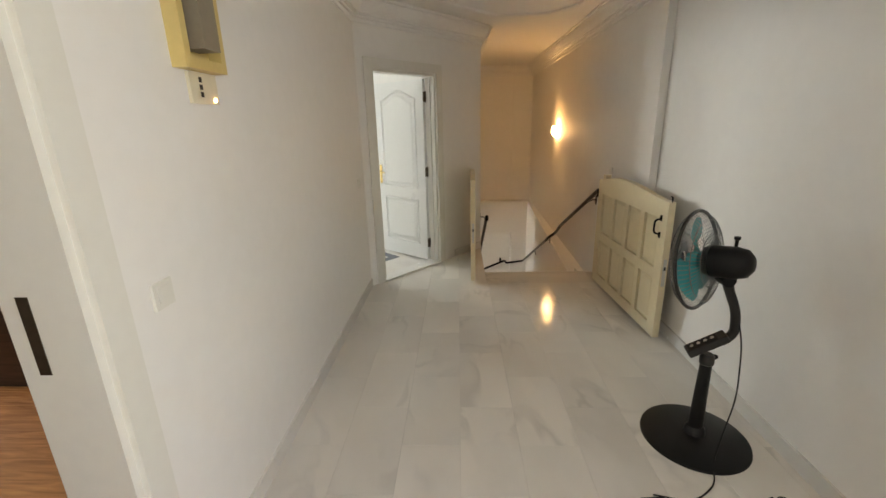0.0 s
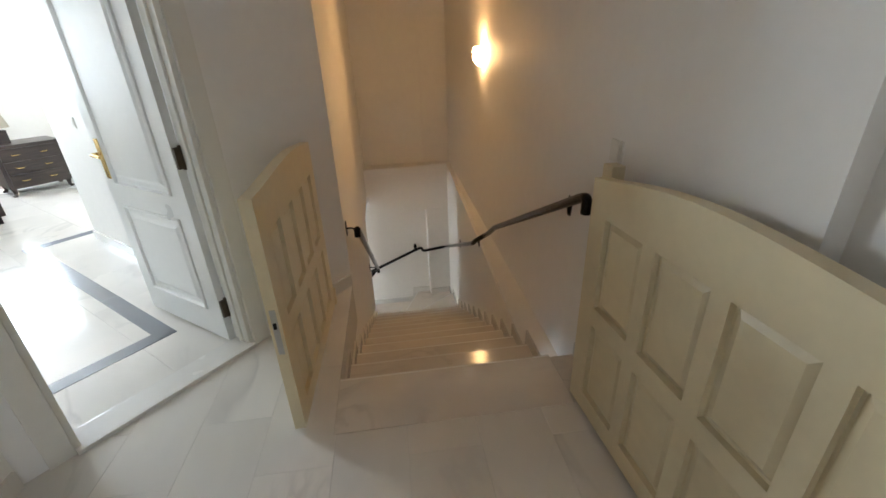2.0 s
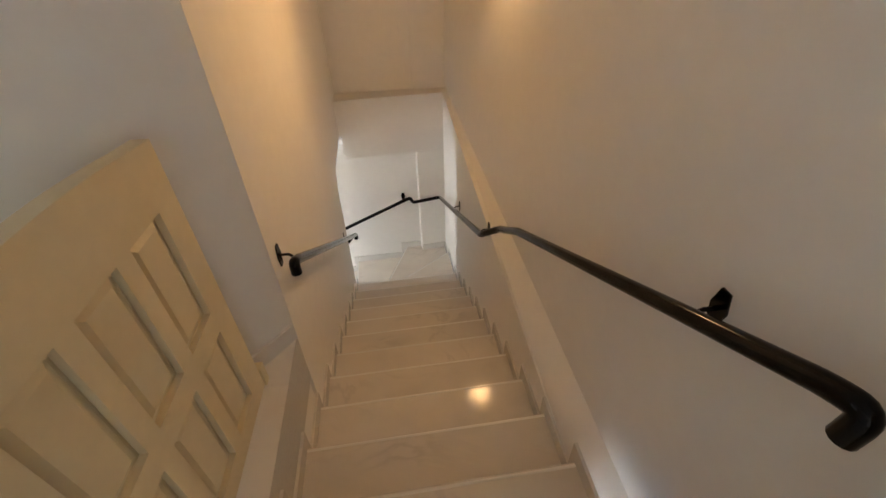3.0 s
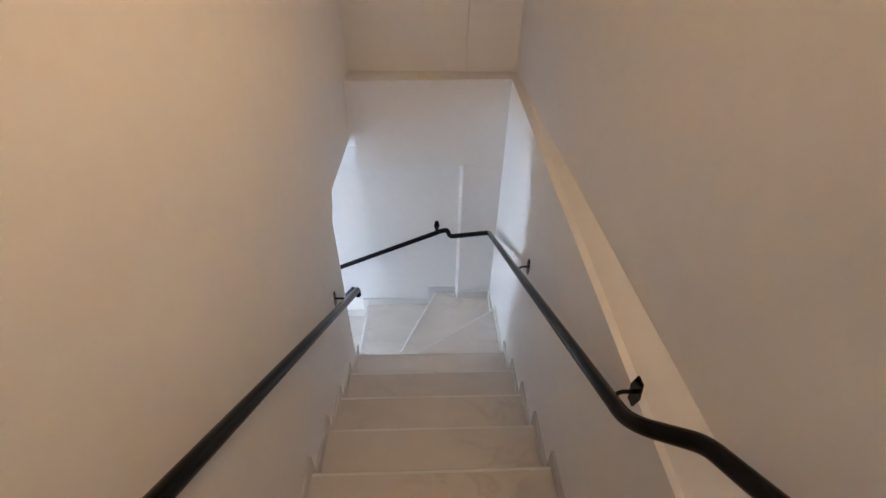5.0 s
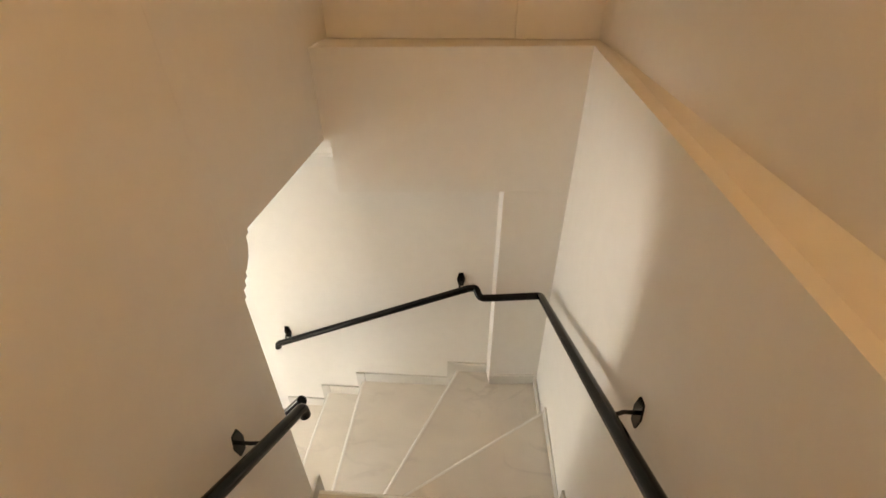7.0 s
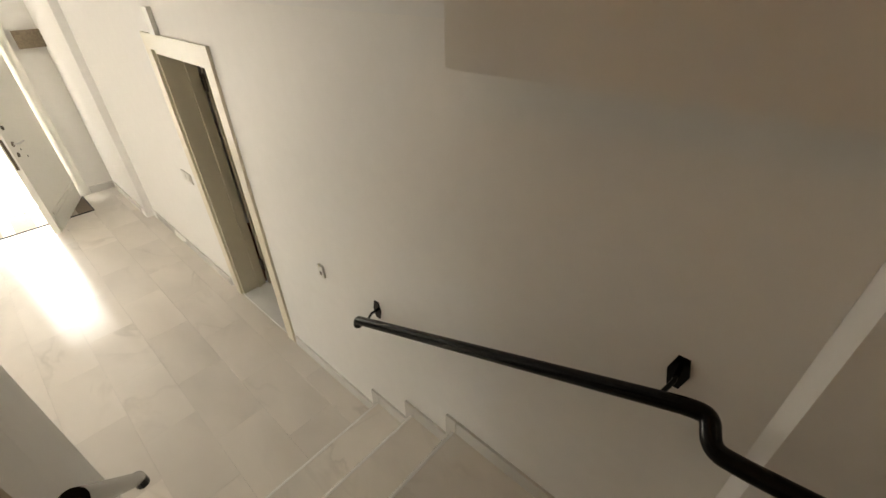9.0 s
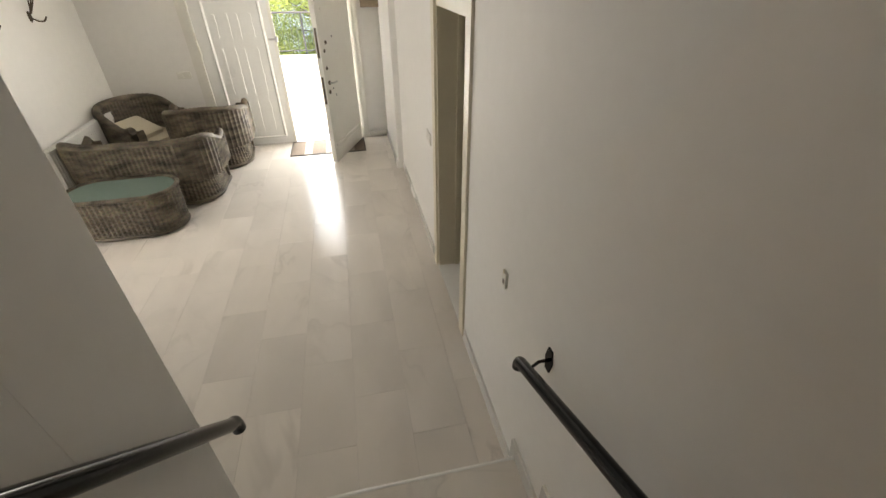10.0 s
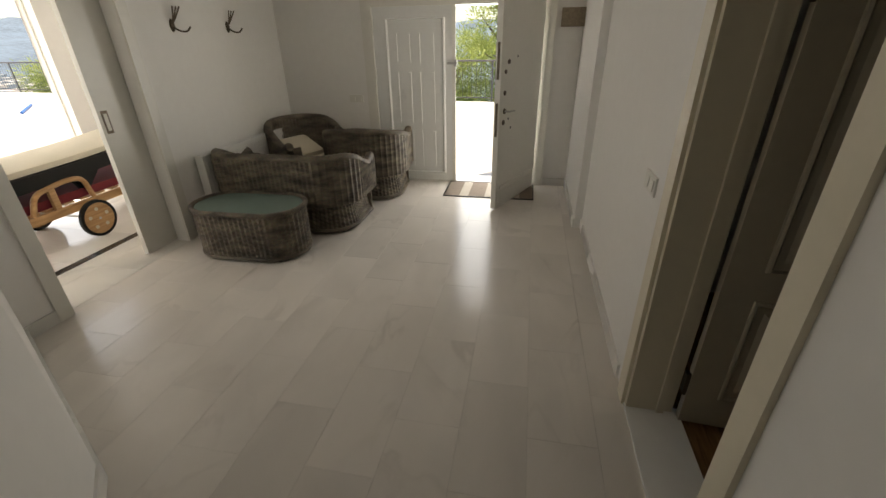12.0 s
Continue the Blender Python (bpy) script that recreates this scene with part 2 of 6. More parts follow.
def mesh_of(name, bm, mat, smooth=False, bevel=0.0):
    if bevel:
        sharp = [e for e in bm.edges if len(e.link_faces) == 2 and e.calc_face_angle() > 0.6]
        bmesh.ops.bevel(bm, geom=sharp, offset=bevel, segments=2, profile=0.7, affect='EDGES', clamp_overlap=True)
    bmesh.ops.recalc_face_normals(bm, faces=bm.faces)
    me = bpy.data.meshes.new(name)
    bm.to_mesh(me)
    bm.free()
    me.materials.append(mat)
    if smooth:
        me.polygons.foreach_set("use_smooth", [True] * len(me.polygons))
        me.set_sharp_from_angle(angle=radians(40))
    return me


def part(name, bm, mat, parent=None, label="", smooth=False, bevel=0.0):
    ob = new(name, mesh_of(name, bm, mat, smooth, bevel))
    if parent is not None:
        ob.parent = parent
    if label:
        ob["label"] = label
    return ob


def thing(name, label, category, m=None, group="", kind=""):
    ob = new(name)
    ob.empty_display_size = 0.1
    if m is not None:
        ob.matrix_world = m
    return tagged(ob, label, category, group, kind)


def structure(name, bm, mat, label, category, smooth=False, bevel=0.0):
    return tagged(part(name, bm, mat, None, "", smooth, bevel), label, category, "", "structure")


def box(bm, x0, x1, y0, y1, z0, z1, m=None):
    vs = [bm.verts.new((x, y, z)) for x in (x0, x1) for y in (y0, y1) for z in (z0, z1)]
    for f in ((0, 1, 3, 2), (4, 6, 7, 5), (0, 4, 5, 1), (2, 3, 7, 6), (0, 2, 6, 4), (1, 5, 7, 3)):
        bm.faces.new([vs[i] for i in f])
    if m is not None:
        bmesh.ops.transform(bm, matrix=m, verts=vs)
    return bm


def boxes(*rows, m=None):
    bm = bmesh.new()
    for r in rows:
        box(bm, *r, m=m)
    return bm


def prism(poly, z0, z1, bm=None, m=None):
    bm = bm or bmesh.new()
    lo = [bm.verts.new((x, y, z0)) for x, y in poly]
    hi = [bm.verts.new((x, y, z1)) for x, y in poly]
    n = len(poly)
    bm.faces.new(lo[::-1])
    bm.faces.new(hi)
    for i in range(n):
        bm.faces.new((lo[i], lo[(i + 1) % n], hi[(i + 1) % n], hi[i]))
    if m is not None:
        bmesh.ops.transform(bm, matrix=m, verts=lo + hi)
    return bm


def side_prism(profile, a, b, m=None, bm=None):
    """A profile of (u, v) swept from a to b along x, u along y and v along z."""
    bm = bm or bmesh.new()
    p = [bm.verts.new((a, u, v)) for u, v in profile]
    q = [bm.verts.new((b, u, v)) for u, v in profile]
    n = len(profile)
    bm.faces.new(p)
    bm.faces.new(q[::-1])
    for i in range(n):
        bm.faces.new((p[i], q[i], q[(i + 1) % n], p[(i + 1) % n]))
    if m is not None:
        bmesh.ops.transform(bm, matrix=m, verts=p + q)
    return bm


def rounded(points, r, steps=6):
    """Soft corners for a broken line."""
    pts = [Vector(p) for p in points]
    out = [pts[0]]
    for a, b, c in zip(pts, pts[1:], pts[2:]):
        d0, d1 = (a - b), (c - b)
        k = min(r, d0.length * 0.49, d1.length * 0.49)
        p0, p1 = b + d0.normalized() * k, b + d1.normalized() * k
        for i in range(steps + 1):
            t = i / steps
            out.append(p0.lerp(b, t).lerp(b.lerp(p1, t), t))
    out.append(pts[-1])
    return out


def tube(points, r, bm=None, sides=12, cap=True, radii=None):
    bm = bm or bmesh.new()
    pts = [Vector(p) for p in points]
    rings, up = [], None
    for i, p in enumerate(pts):
        d = (pts[min(i + 1, len(pts) - 1)] - pts[max(i - 1, 0)]).normalized()
        if up is None:
            up = d.orthogonal().normalized()
        up = (up - d * up.dot(d)).normalized()
        w = d.cross(up)
        rad = radii[i] if radii else r
        rings.append([bm.verts.new(p + rad * (math.cos(2 * math.pi * k / sides) * up + math.sin(2 * math.pi * k / sides) * w)) for k in range(sides)])
    for a, b in zip(rings, rings[1:]):
        for k in range(sides):
            bm.faces.new((a[k], a[(k + 1) % sides], b[(k + 1) % sides], b[k]))
    if cap:
        bm.faces.new(rings[0][::-1])
        bm.faces.new(rings[-1])
    return bm


def lathe(profile, steps=32, bm=None, m=None, sweep=2 * math.pi):
    """(radius, height) turned about z."""
    bm = bm or bmesh.new()
    closed = sweep > 6.28
    rows = []
    for i in range(steps if closed else steps + 1):
        a = sweep * i / steps
        rows.append([bm.verts.new((r * math.cos(a), r * math.sin(a), z)) for r, z in profile])
    for i in range(steps):
        a, b = rows[i], rows[(i + 1) % len(rows)]
        for k in range(len(profile) - 1):
            vs = []
            for v in (a[k], b[k], b[k + 1], a[k + 1]):
                if all((v.co - u.co).length > 1e-6 for u in vs):
                    vs.append(v)
            if len(vs) > 2:
                bm.faces.new(vs)
    bmesh.ops.remove_doubles(bm, verts=[v for r in rows for v in r], dist=1e-6)
    if m is not None:
        bmesh.ops.transform(bm, matrix=m, verts=bm.verts)
    return bm


def clip_poly(poly, x0, x1, y0, y1):
    for axis, value, sign in ((0, x0, 1), (0, x1, -1), (1, y0, 1), (1, y1, -1)):
        out = []
        for i, p in enumerate(poly):
            q = poly[(i + 1) % len(poly)]
            a, b = sign * (p[axis] - value), sign * (q[axis] - value)
            if a >= 0:
                out.append(p)
            if a * b < 0:
                t = a / (a - b)
                out.append((p[0] + t * (q[0] - p[0]), p[1] + t * (q[1] - p[1])))
        poly = out
        if len(poly) < 3:
            return []
    return poly


def area_of(poly):
    return 0.5 * sum(p[0] * q[1] - q[0] * p[1] for p, q in zip(poly, poly[1:] + poly[:1]))


def lay_tiles(floor, poly, top, length, width, along, mat, offset=0.0, row_shift=0.5, gap=0.0008, m=None):
    """Slabs of their own, cut to the floor's outline, with open joints."""
    xs, ys = [p[0] for p in poly], [p[1] for p in poly]
    lx, ly = (length, width) if along == "x" else (width, length)
    j0 = math.floor(((min(ys) if along == "x" else min(xs)) - 1) / width)
    j1 = math.ceil(((max(ys) if along == "x" else max(xs)) + 1) / width)
    lo, hi = (min(xs), max(xs)) if along == "x" else (min(ys), max(ys))
    whole = None
    for j in range(j0, j1):
        i0 = math.floor((lo - 1) / length)
        for i in range(i0, math.ceil((hi + 1) / length)):
            a = offset + (i + (j % 2) * row_shift) * length
            b = j * width + offset * 0.37
            x0, x1, y0, y1 = (a, a + length, b, b + width) if along == "x" else (b, b + width, a, a + length)
            cut = clip_poly(list(poly), x0 + gap / 2, x1 - gap / 2, y0 + gap / 2, y1 - gap / 2)
            if not cut or abs(area_of(cut)) < 0.002:
                continue
            cx, cy = (x0 + x1) / 2, (y0 + y1) / 2
            full = abs(abs(area_of(cut)) - (lx - gap) * (ly - gap)) < 1e-5
            if full and whole:
                me = whole
            else:
                bm = bmesh.new()
                e = 0.0006
                loc = [(x - cx, y - cy) for x, y in cut]
                mx, my = sum(p[0] for p in loc) / len(loc), sum(p[1] for p in loc) / len(loc)
                k = 1 - 2 * e / max(0.05, min(max(p[0] for p in loc) - min(p[0] for p in loc), max(p[1] for p in loc) - min(p[1] for p in loc)))
                base = [bm.verts.new((x, y, -0.008)) for x, y in loc]
                rim = [bm.verts.new((x, y, -0.0006)) for x, y in loc]
                face = [bm.verts.new((mx + (x - mx) * k, my + (y - my) * k, 0)) for x, y in loc]
                bm.faces.new(face)
                n = len(loc)
                for q in range(n):
                    bm.faces.new((base[q], base[(q + 1) % n], rim[(q + 1) % n], rim[q]))
                    bm.faces.new((rim[q], rim[(q + 1) % n], face[(q + 1) % n], face[q]))
                me = mesh_of("tile", bm, mat)
                if full:
                    whole = me
            ob = new("tile", me)
            ob.parent = floor
            ob.matrix_world = (m or Matrix()) @ pose(cx, cy, top)


def cornice_run(a, b, inward, z, mat=CEILING, h=0.19, w=0.13):
    """A stepped plaster cove along a wall top from a to b."""
    a, b, n = Vector((*a, 0)), Vector((*b, 0)), Vector((*inward, 0)).normalized()
    prof = [(-0.005, 0), (w, 0), (w, -0.018), (w * 0.86, -0.022), (w * 0.84, -0.05), (w * 0.72, -0.085), (w * 0.5, -0.115),
            (w * 0.42, -0.118), (w * 0.42, -0.135), (w * 0.28, -0.138), (w * 0.28, -0.158), (w * 0.14, -0.16), (w * 0.14, -h), (-0.005, -h)]
    bm = bmesh.new()
    p = [bm.verts.new(a + n * u + Vector((0, 0, z + v))) for u, v in prof]
    q = [bm.verts.new(b + n * u + Vector((0, 0, z + v))) for u, v in prof]
    for i in range(len(prof)):
        bm.faces.new((p[i], q[i], q[(i + 1) % len(prof)], p[(i + 1) % len(prof)]))
    bm.faces.new(p)
    bm.faces.new(q[::-1])
    return bm


def strip(a, b, inward, z0, z1, w, bm=None):
    """A board along a wall from a to b, w thick."""
    a, b, n = Vector((*a, 0)), Vector((*b, 0)), Vector((*inward, 0)).normalized() * w
    pts = [a, b, b + n, a + n]
    return prism([(p.x, p.y) for p in pts], z0, z1, bm)


# ---- the plan ----
G, R = 0.305, 0.165            # going and rise
F = -17 * R                    # lower floor
HALLC = -0.40                  # lower ceiling
UPC = 2.62                     # upper ceiling
XL = 0.335                     # stair, wall side
A, B = Vector((-0.84, -0.36)), Vector((0.30, 0.95))
DL = (B - A).length
DD = (B - A) / DL
DN = Vector((-DD.y, DD.x))
DIAG = Matrix(((DD.x, DN.x, 0, A.x), (DD.y, DN.y, 0, A.y), (0, 0, 1, 0), (0, 0, 0, 1)))   # along the slanting wall, into the bedroom, up


def right_face(y):
    return 1.41 + (y + 0.1) * 0.0175


def left_face(y):
    return XL - 0.0146 * max(y - 0.95, 0.0)


# upper floor slab and tiles
hall_poly = [(-0.84, -9.0), (1.605, -9.0), (1.605, -0.98), (1.545, -0.98), (1.545, -0.32), (XL, -0.32), (XL, 0.985), (-0.84, -0.36)]
upper_floor = structure("floor_upper", prism(hall_poly, -0.30, -0.004), GROUT, "pale polished marble tile floor of the upper hall", "floor")
landing = structure("landing_slab", boxes((XL + 0.001, right_face(0) - 0.002, -0.318, 0.02, -0.03, 0.0), (XL + 0.001, right_face(0) - 0.002, -0.318, 0.0, -0.30, -0.034)), MARBLE_STAIR,
                    "pale marble slab at the head of the stairs", "landing", bevel=0.006)
structure("landing_fill", boxes((right_face(0), 1.545, -0.32, -0.001, -0.30, 0.0)), MARBLE_STAIR, "marble infill beside the stair head", "floor")

# walls of the upper hall
structure("wall_hall_left", boxes((-1.04, -0.84, -3.42, -0.3, -0.3, UPC)), PLASTER, "white plastered hall wall", "wall")
structure("wall_hall_left_rear", boxes((-1.04, -0.84, -9.0, -4.6, -0.3, UPC), (-1.04, -0.84, -4.6, -3.42, 2.08, UPC)), PLASTER, "white plastered wall beside the open doorway", "wall")
# the opening at y -6.0 to -4.8 is unseen, added for a fill lamp
for b_ in ((1.605, 1.84, -4.8, -0.98, -0.3, UPC), (1.605, 1.84, -9.0, -6.0, -0.3, UPC), (1.605, 1.84, -6.0, -4.8, -0.3, 0.85), (1.605, 1.84, -6.0, -4.8, 2.25, UPC)):
    structure("wall_hall_right", boxes(b_), PLASTER, "white plastered wall of the upper hall", "wall")
structure("wall_stair_upper_right", boxes((1.545, 1.84, -0.98, 4.354, -0.3, UPC)), PLASTER, "white plastered wall beside the stairs, standing slightly proud", "wall")
structure("wall_corner", boxes((1.545, 1.84, 4.3545, 4.7, 0.002, UPC)), PLASTER, "white plastered upper corner at the stair end", "wall")
structure("wall_hall_rear", boxes((-1.04, 1.84, -9.2, -9.0, -0.3, UPC)), PLASTER,
          "plain white plastered rear wall", "wall")
# fill lamp added in the unseen opening to brighten the upper hall
lamp_at("window_daylight", 'AREA', 3.4, (0.93, 0.96, 1.0), look((1.63, -5.4, 1.55), (0.0, -5.4, 1.35)), size=(1.15, 1.3))

# slanting wall with the bedroom door
S0, S1, DH = 0.17, 1.01, 2.075
SW = 0.13                      # thickness of the slanting wall
structure("wall_slanting", boxes((0.0, S0, 0, SW, -0.3, UPC), (S1, DL + 0.052, 0, SW, -0.3, UPC), (S0, S1, 0, SW, DH, UPC), (S0, S1, 0, SW, -0.3, -0.01), m=DIAG), PLASTER,
          "white plastered slanting wall with the bedroom doorway", "wall")

# stair walls
structure("wall_stair_left", prism([(0.12, 0.991), (XL, 0.991), (left_face(3.34), 3.34), (0.12, 3.34)], F - 0.1, UPC), PLASTER, "white plastered inner stair wall", "wall")
structure("wall_over_opening", prism([(0.12, 3.3405), (left_face(3.34), 3.3405), (left_face(4.3), 4.352), (0.12, 4.352)], HALLC, UPC), PLASTER, "white plastered stair wall over the opening to the hall", "wall")
structure("wall_under_landing", boxes((0.12, XL, -0.3, 0.95, F - 0.1, -0.302)), PLASTER, "plain wall under the upper landing", "wall")
structure("wall_corner", boxes((0.12, left_face(4.3), 4.3525, 4.549, 0.004, UPC)), PLASTER, "white plastered upper corner of the stair wall", "wall")
rp = [(right_face(0.0), 0.0), (right_face(4.355), 4.355), (1.9, 4.355), (1.9, 0.0)]
bm = prism(rp, F - 0.1, -0.3105)
ledge = prism([(right_face(0.0), 0.0), (right_face(4.355), 4.355), (1.5445, 4.355), (1.5445, 0.0)], -0.31, 0.0, bm)
for v in ledge.verts:
    if v.co.z > -0.01:
        v.co.z = 0.0 - 0.04 * (4.355 - v.co.y)
        if v.co.x < 1.52:
            v.co.z -= 0.032 * (4.355 - v.co.y)
structure("wall_stair_right", bm, PLASTER, "thicker white plastered lower stair wall with a ledge", "wall")
structure("wall_stair_end", prism([(1.16, 4.3305), (1.489, 4.3552), (1.9, 4.3552), (1.9, 4.7), (1.145, 4.7), (1.145, 4.43)], F - 0.1, -0.6725, prism([(0.27, 4.43), (0.312, 4.43), (0.318, 4.285), (1.489, 4.3552), (1.9, 4.3552), (1.9, 4.7), (0.27, 4.7)], -0.672, 0.0, prism([(0.2868, 4.43), (0.2868, 4.2835), (0.3178, 4.2853), (0.3115, 4.429)], -0.4, -0.0005))), PLASTER, "white plastered stair end wall with a recess", "wall")
structure("wall_stair_end_upper", boxes((0.13, 1.17, 4.55, 4.7, 0.003, UPC), (1.17, 1.545, 4.52, 4.7, 0.003, UPC)), PLASTER, "white plastered upper end wall with a step", "wall")

# lower hall walls
DX0, DX1, DZ = -2.165, -1.42, F + 1.925
structure("wall_lower_right", boxes((DX1, 1.144, 4.43, 4.62, F - 0.1, -0.674), (DX1, 0.269, 4.43, 4.62, -0.674, 0.0), (-4.265, DX0, 4.43, 4.62, F - 0.1, 0.0), (DX0, DX1, 4.43, 4.62, DZ, 0.0), (-5.7, -4.265, 4.362, 4.62, F - 0.1, 0.0)),
          PLASTER, "white plastered wall of the lower hall", "wall")
FY0, FY1, FZ = 2.10, 4.02, F + 1.93
structure("wall_front", boxes((-5.70, -5.50, 1.0, FY0, F - 0.1, 0.0), (-5.70, -5.50, FY1, 4.361, F - 0.1, 0.0), (-5.70, -5.50, FY0, FY1, FZ, 0.0), (-5.70, -5.50, FY0, FY1, F - 0.1, F - 0.005)), PLASTER,
          "white plastered front wall with the entrance", "wall")
SX0, SX1, SZ = -3.44, -2.33, F + 2.12
structure("wall_living", boxes((-5.70, SX0, 0.89, 0.999, F - 0.1, -0.32), (SX1, -1.9, 0.80, 1.05, F - 0.1, -0.32), (SX0, SX1, 0.80, 1.02, SZ, -0.32)), PLASTER,
          "white plastered wall with the sliding door opening", "wall")
core = [(0.1195, 3.34), (-0.20, 3.34), (-0.90, 2.785), (-1.39, 2.30), (-2.05, 1.07), (-1.9, 0.8), (-1.7, 0.8), (0.1, -0.3), (0.1195, -0.3)]
structure("wall_core", prism(core, F - 0.1, -0.32), PLASTER, "white plastered angled wall under the stairs", "wall")

# ceilings
structure("ceiling_lower", boxes((-5.7, 0.12, 0.8, 4.43, HALLC, HALLC + 0.06)), CEILING, "white ceiling of the lower hall", "ceiling")
up_c = [(-2.6, -9.2), (1.84, -9.2), (1.84, 4.7), (0.12, 4.7), (0.12, 1.1), (-1.04, -0.3), (-2.6, -0.3)]
structure("ceiling_upper", prism(up_c, UPC, UPC + 0.15), CEILING, "white ceiling of the upper hall and stairs", "ceiling")

# cornices
for a_, b_, n_ in (((-0.84, -3.42), (-0.84, -0.36), (1, 0)), ((-0.84, -0.36), (0.335, 0.99), (DD.y, -DD.x)), ((1.545, -0.98), (1.545, 4.52), (-1, 0)), ((1.605, -9.0), (1.605, -0.98), (-1, 0)),
                   ((XL, 0.99), (XL, 4.55), (1, 0)), ((XL, 4.53), (1.545, 4.53), (0, -1))):
    structure("cornice", cornice_run(a_, b_, n_, UPC), CEILING, "white moulded plaster cornice of the upper hall", "cornice")
for a_, b_, n_ in (((-4.265, 4.43), (0.311, 4.43), (0, -1)), ((-5.5, 4.362), (-4.265, 4.362), (0, -1)), ((-5.5, 1.0), (-5.5, 4.362), (1, 0)), ((-5.5, 1.0), (-2.05, 1.05), (0, 1)),
                   ((0.295, 3.34), (-0.20, 3.33), (0, 1)), ((-0.20, 3.33), (-0.90, 2.78), (-0.58, 0.81)), ((-0.90, 2.78), (-1.39, 2.30), (-0.7, 0.71)), ((-1.39, 2.30), (-2.05, 1.07), (-0.88, 0.47))):
    structure("cornice", cornice_run(a_, b_, n_, HALLC), CEILING, "white moulded plaster cornice of the lower hall", "cornice")
bead = rounded([(-0.50, -3.4, UPC), (-0.50, -0.65, UPC), (0.42, 0.42, UPC), (0.98, 0.42, UPC), (1.22, 0.12, UPC), (1.22, -3.4, UPC)], 0.14)
structure("ceiling_bead", tube(bead, 0.022, sides=8), CEILING, "raised plaster bead on the ceiling", "moulding", smooth=True)

# baseboards
BB = 0.085
for a_, b_, n_, z_ in (((-0.84, -3.42), (-0.84, -0.37), (1, 0), 0), ((1.605, -9.0), (1.605, -0.98), (-1, 0), 0), ((1.545, -0.98), (1.545, -0.01), (-1, 0), 0),
                       ((0.0, 0.605), (0.33, 0.984), (DD.y, -DD.x), 0), ((-1.30, 4.43), (-0.36, 4.43), (0, -1), F), ((-4.265, 4.43), (-2.34, 4.43), (0, -1), F), ((-5.5, 4.362), (-4.265, 4.362), (0, -1), F), ((-5.5, 4.10), (-5.5, 4.347), (1, 0), F),
                       ((-5.5, 1.0), (-5.5, 2.0), (1, 0), F), ((-5.5, 1.0), (-3.56, 1.0), (0, 1), F), ((-1.39, 2.30), (-2.05, 1.07), (-0.88, 0.47), F), ((-0.90, 2.78), (-1.39, 2.30), (-0.7, 0.71), F),
                       ((-2.24, 1.05), (-2.04, 1.05), (0, 1), F)):
    structure("baseboard", strip(a_, b_, n_, z_, z_ + BB, 0.014), SKIRT, "low pale marble baseboard", "baseboard", bevel=0.003)

# ---- stairs ----
stairs = thing("staircase", "pale marble stairs with winder treads going down", "staircase", kind="structure")
for k in range(1, 12):
    y0, y1, z = G * (k - 1) - 0.002, G * k, -R * k
    part("tread", boxes((left_face(y1) + 0.002, right_face(y0) - 0.002, y0 + 0.003, y1 + 0.022, z - 0.03, z)), MARBLE_STAIR, stairs, bevel=0.005)
    part("riser", boxes((left_face(y1) + 0.003, right_face(y0) - 0.003, y1 - 0.02, y1, z - R + 0.001, z - 0.0305)), MARBLE_STAIR, stairs)
RX = right_face(4.0) - 0.002
w1a, w1b = (0.63, 3.375), (RX, 3.98)
w2a, w2b = (0.52, 3.375), (0.925, 4.353)
winders = [
    ([(0.50, 3.335), (RX, 3.335), (RX, 4.00), (0.62, 3.40)], 12),
    ([(0.50, 3.335), (0.64, 3.377), (RX, 3.965), (RX, 4.353), (1.159, 4.353), (1.144, 4.428), (0.94, 4.428), (0.505, 3.385)], 13),
    ([(XL - 0.03, 3.335), (0.52, 3.377), (0.90, 4.30), (0.955, 4.428), (0.225, 4.428), (0.225, 3.342), (XL - 0.03, 3.342)], 14),
    ([(0.245, 3.342), (0.245, 4.428), (-0.07, 4.428), (-0.07, 3.335)], 15),
    ([(-0.048, 3.335), (-0.048, 4.428), (-0.37, 4.428), (-0.37, 3.21)], 16),
]
for poly, k in winders:
    z = -R * k
    part("tread", prism(poly, z - 0.03, z), MARBLE_STAIR, stairs, bevel=0.004)
    cx, cy = sum(p[0] for p in poly) / len(poly), sum(p[1] for p in poly) / len(poly)
    inner = [(cx + (x - cx) * 0.95, cy + (y - cy) * 0.985) for x, y in poly]
    part("riser", prism(inner, z - R - 0.02, z - 0.031), MARBLE_STAIR, stairs)
for k in range(1, 12):
    y0, y1, z = G * (k - 1), G * k, -R * k
    prof = [(y0 + 0.001, z + 0.001), (y1 - 0.001, z + 0.001), (y1 - 0.001, z - R + 0.09), (y1 + 0.06, z - R + 0.09), (y1 + 0.06, z + 0.075), (y0 + 0.062, z + 0.075), (y0 + 0.062, z + 0.088), (y0 + 0.001, z + 0.088)]
    bm = side_prism(prof, 0.001, 0.014)
    for v in bm.verts:
        v.co.x += left_face(v.co.y)
    part("skirting", bm, SKIRT, stairs)
    bm = side_prism(prof, 0, 0.013)
    for v in bm.verts:
        v.co.x = right_face(v.co.y) - v.co.x - 0.001
    part("skirting", bm, SKIRT, stairs)
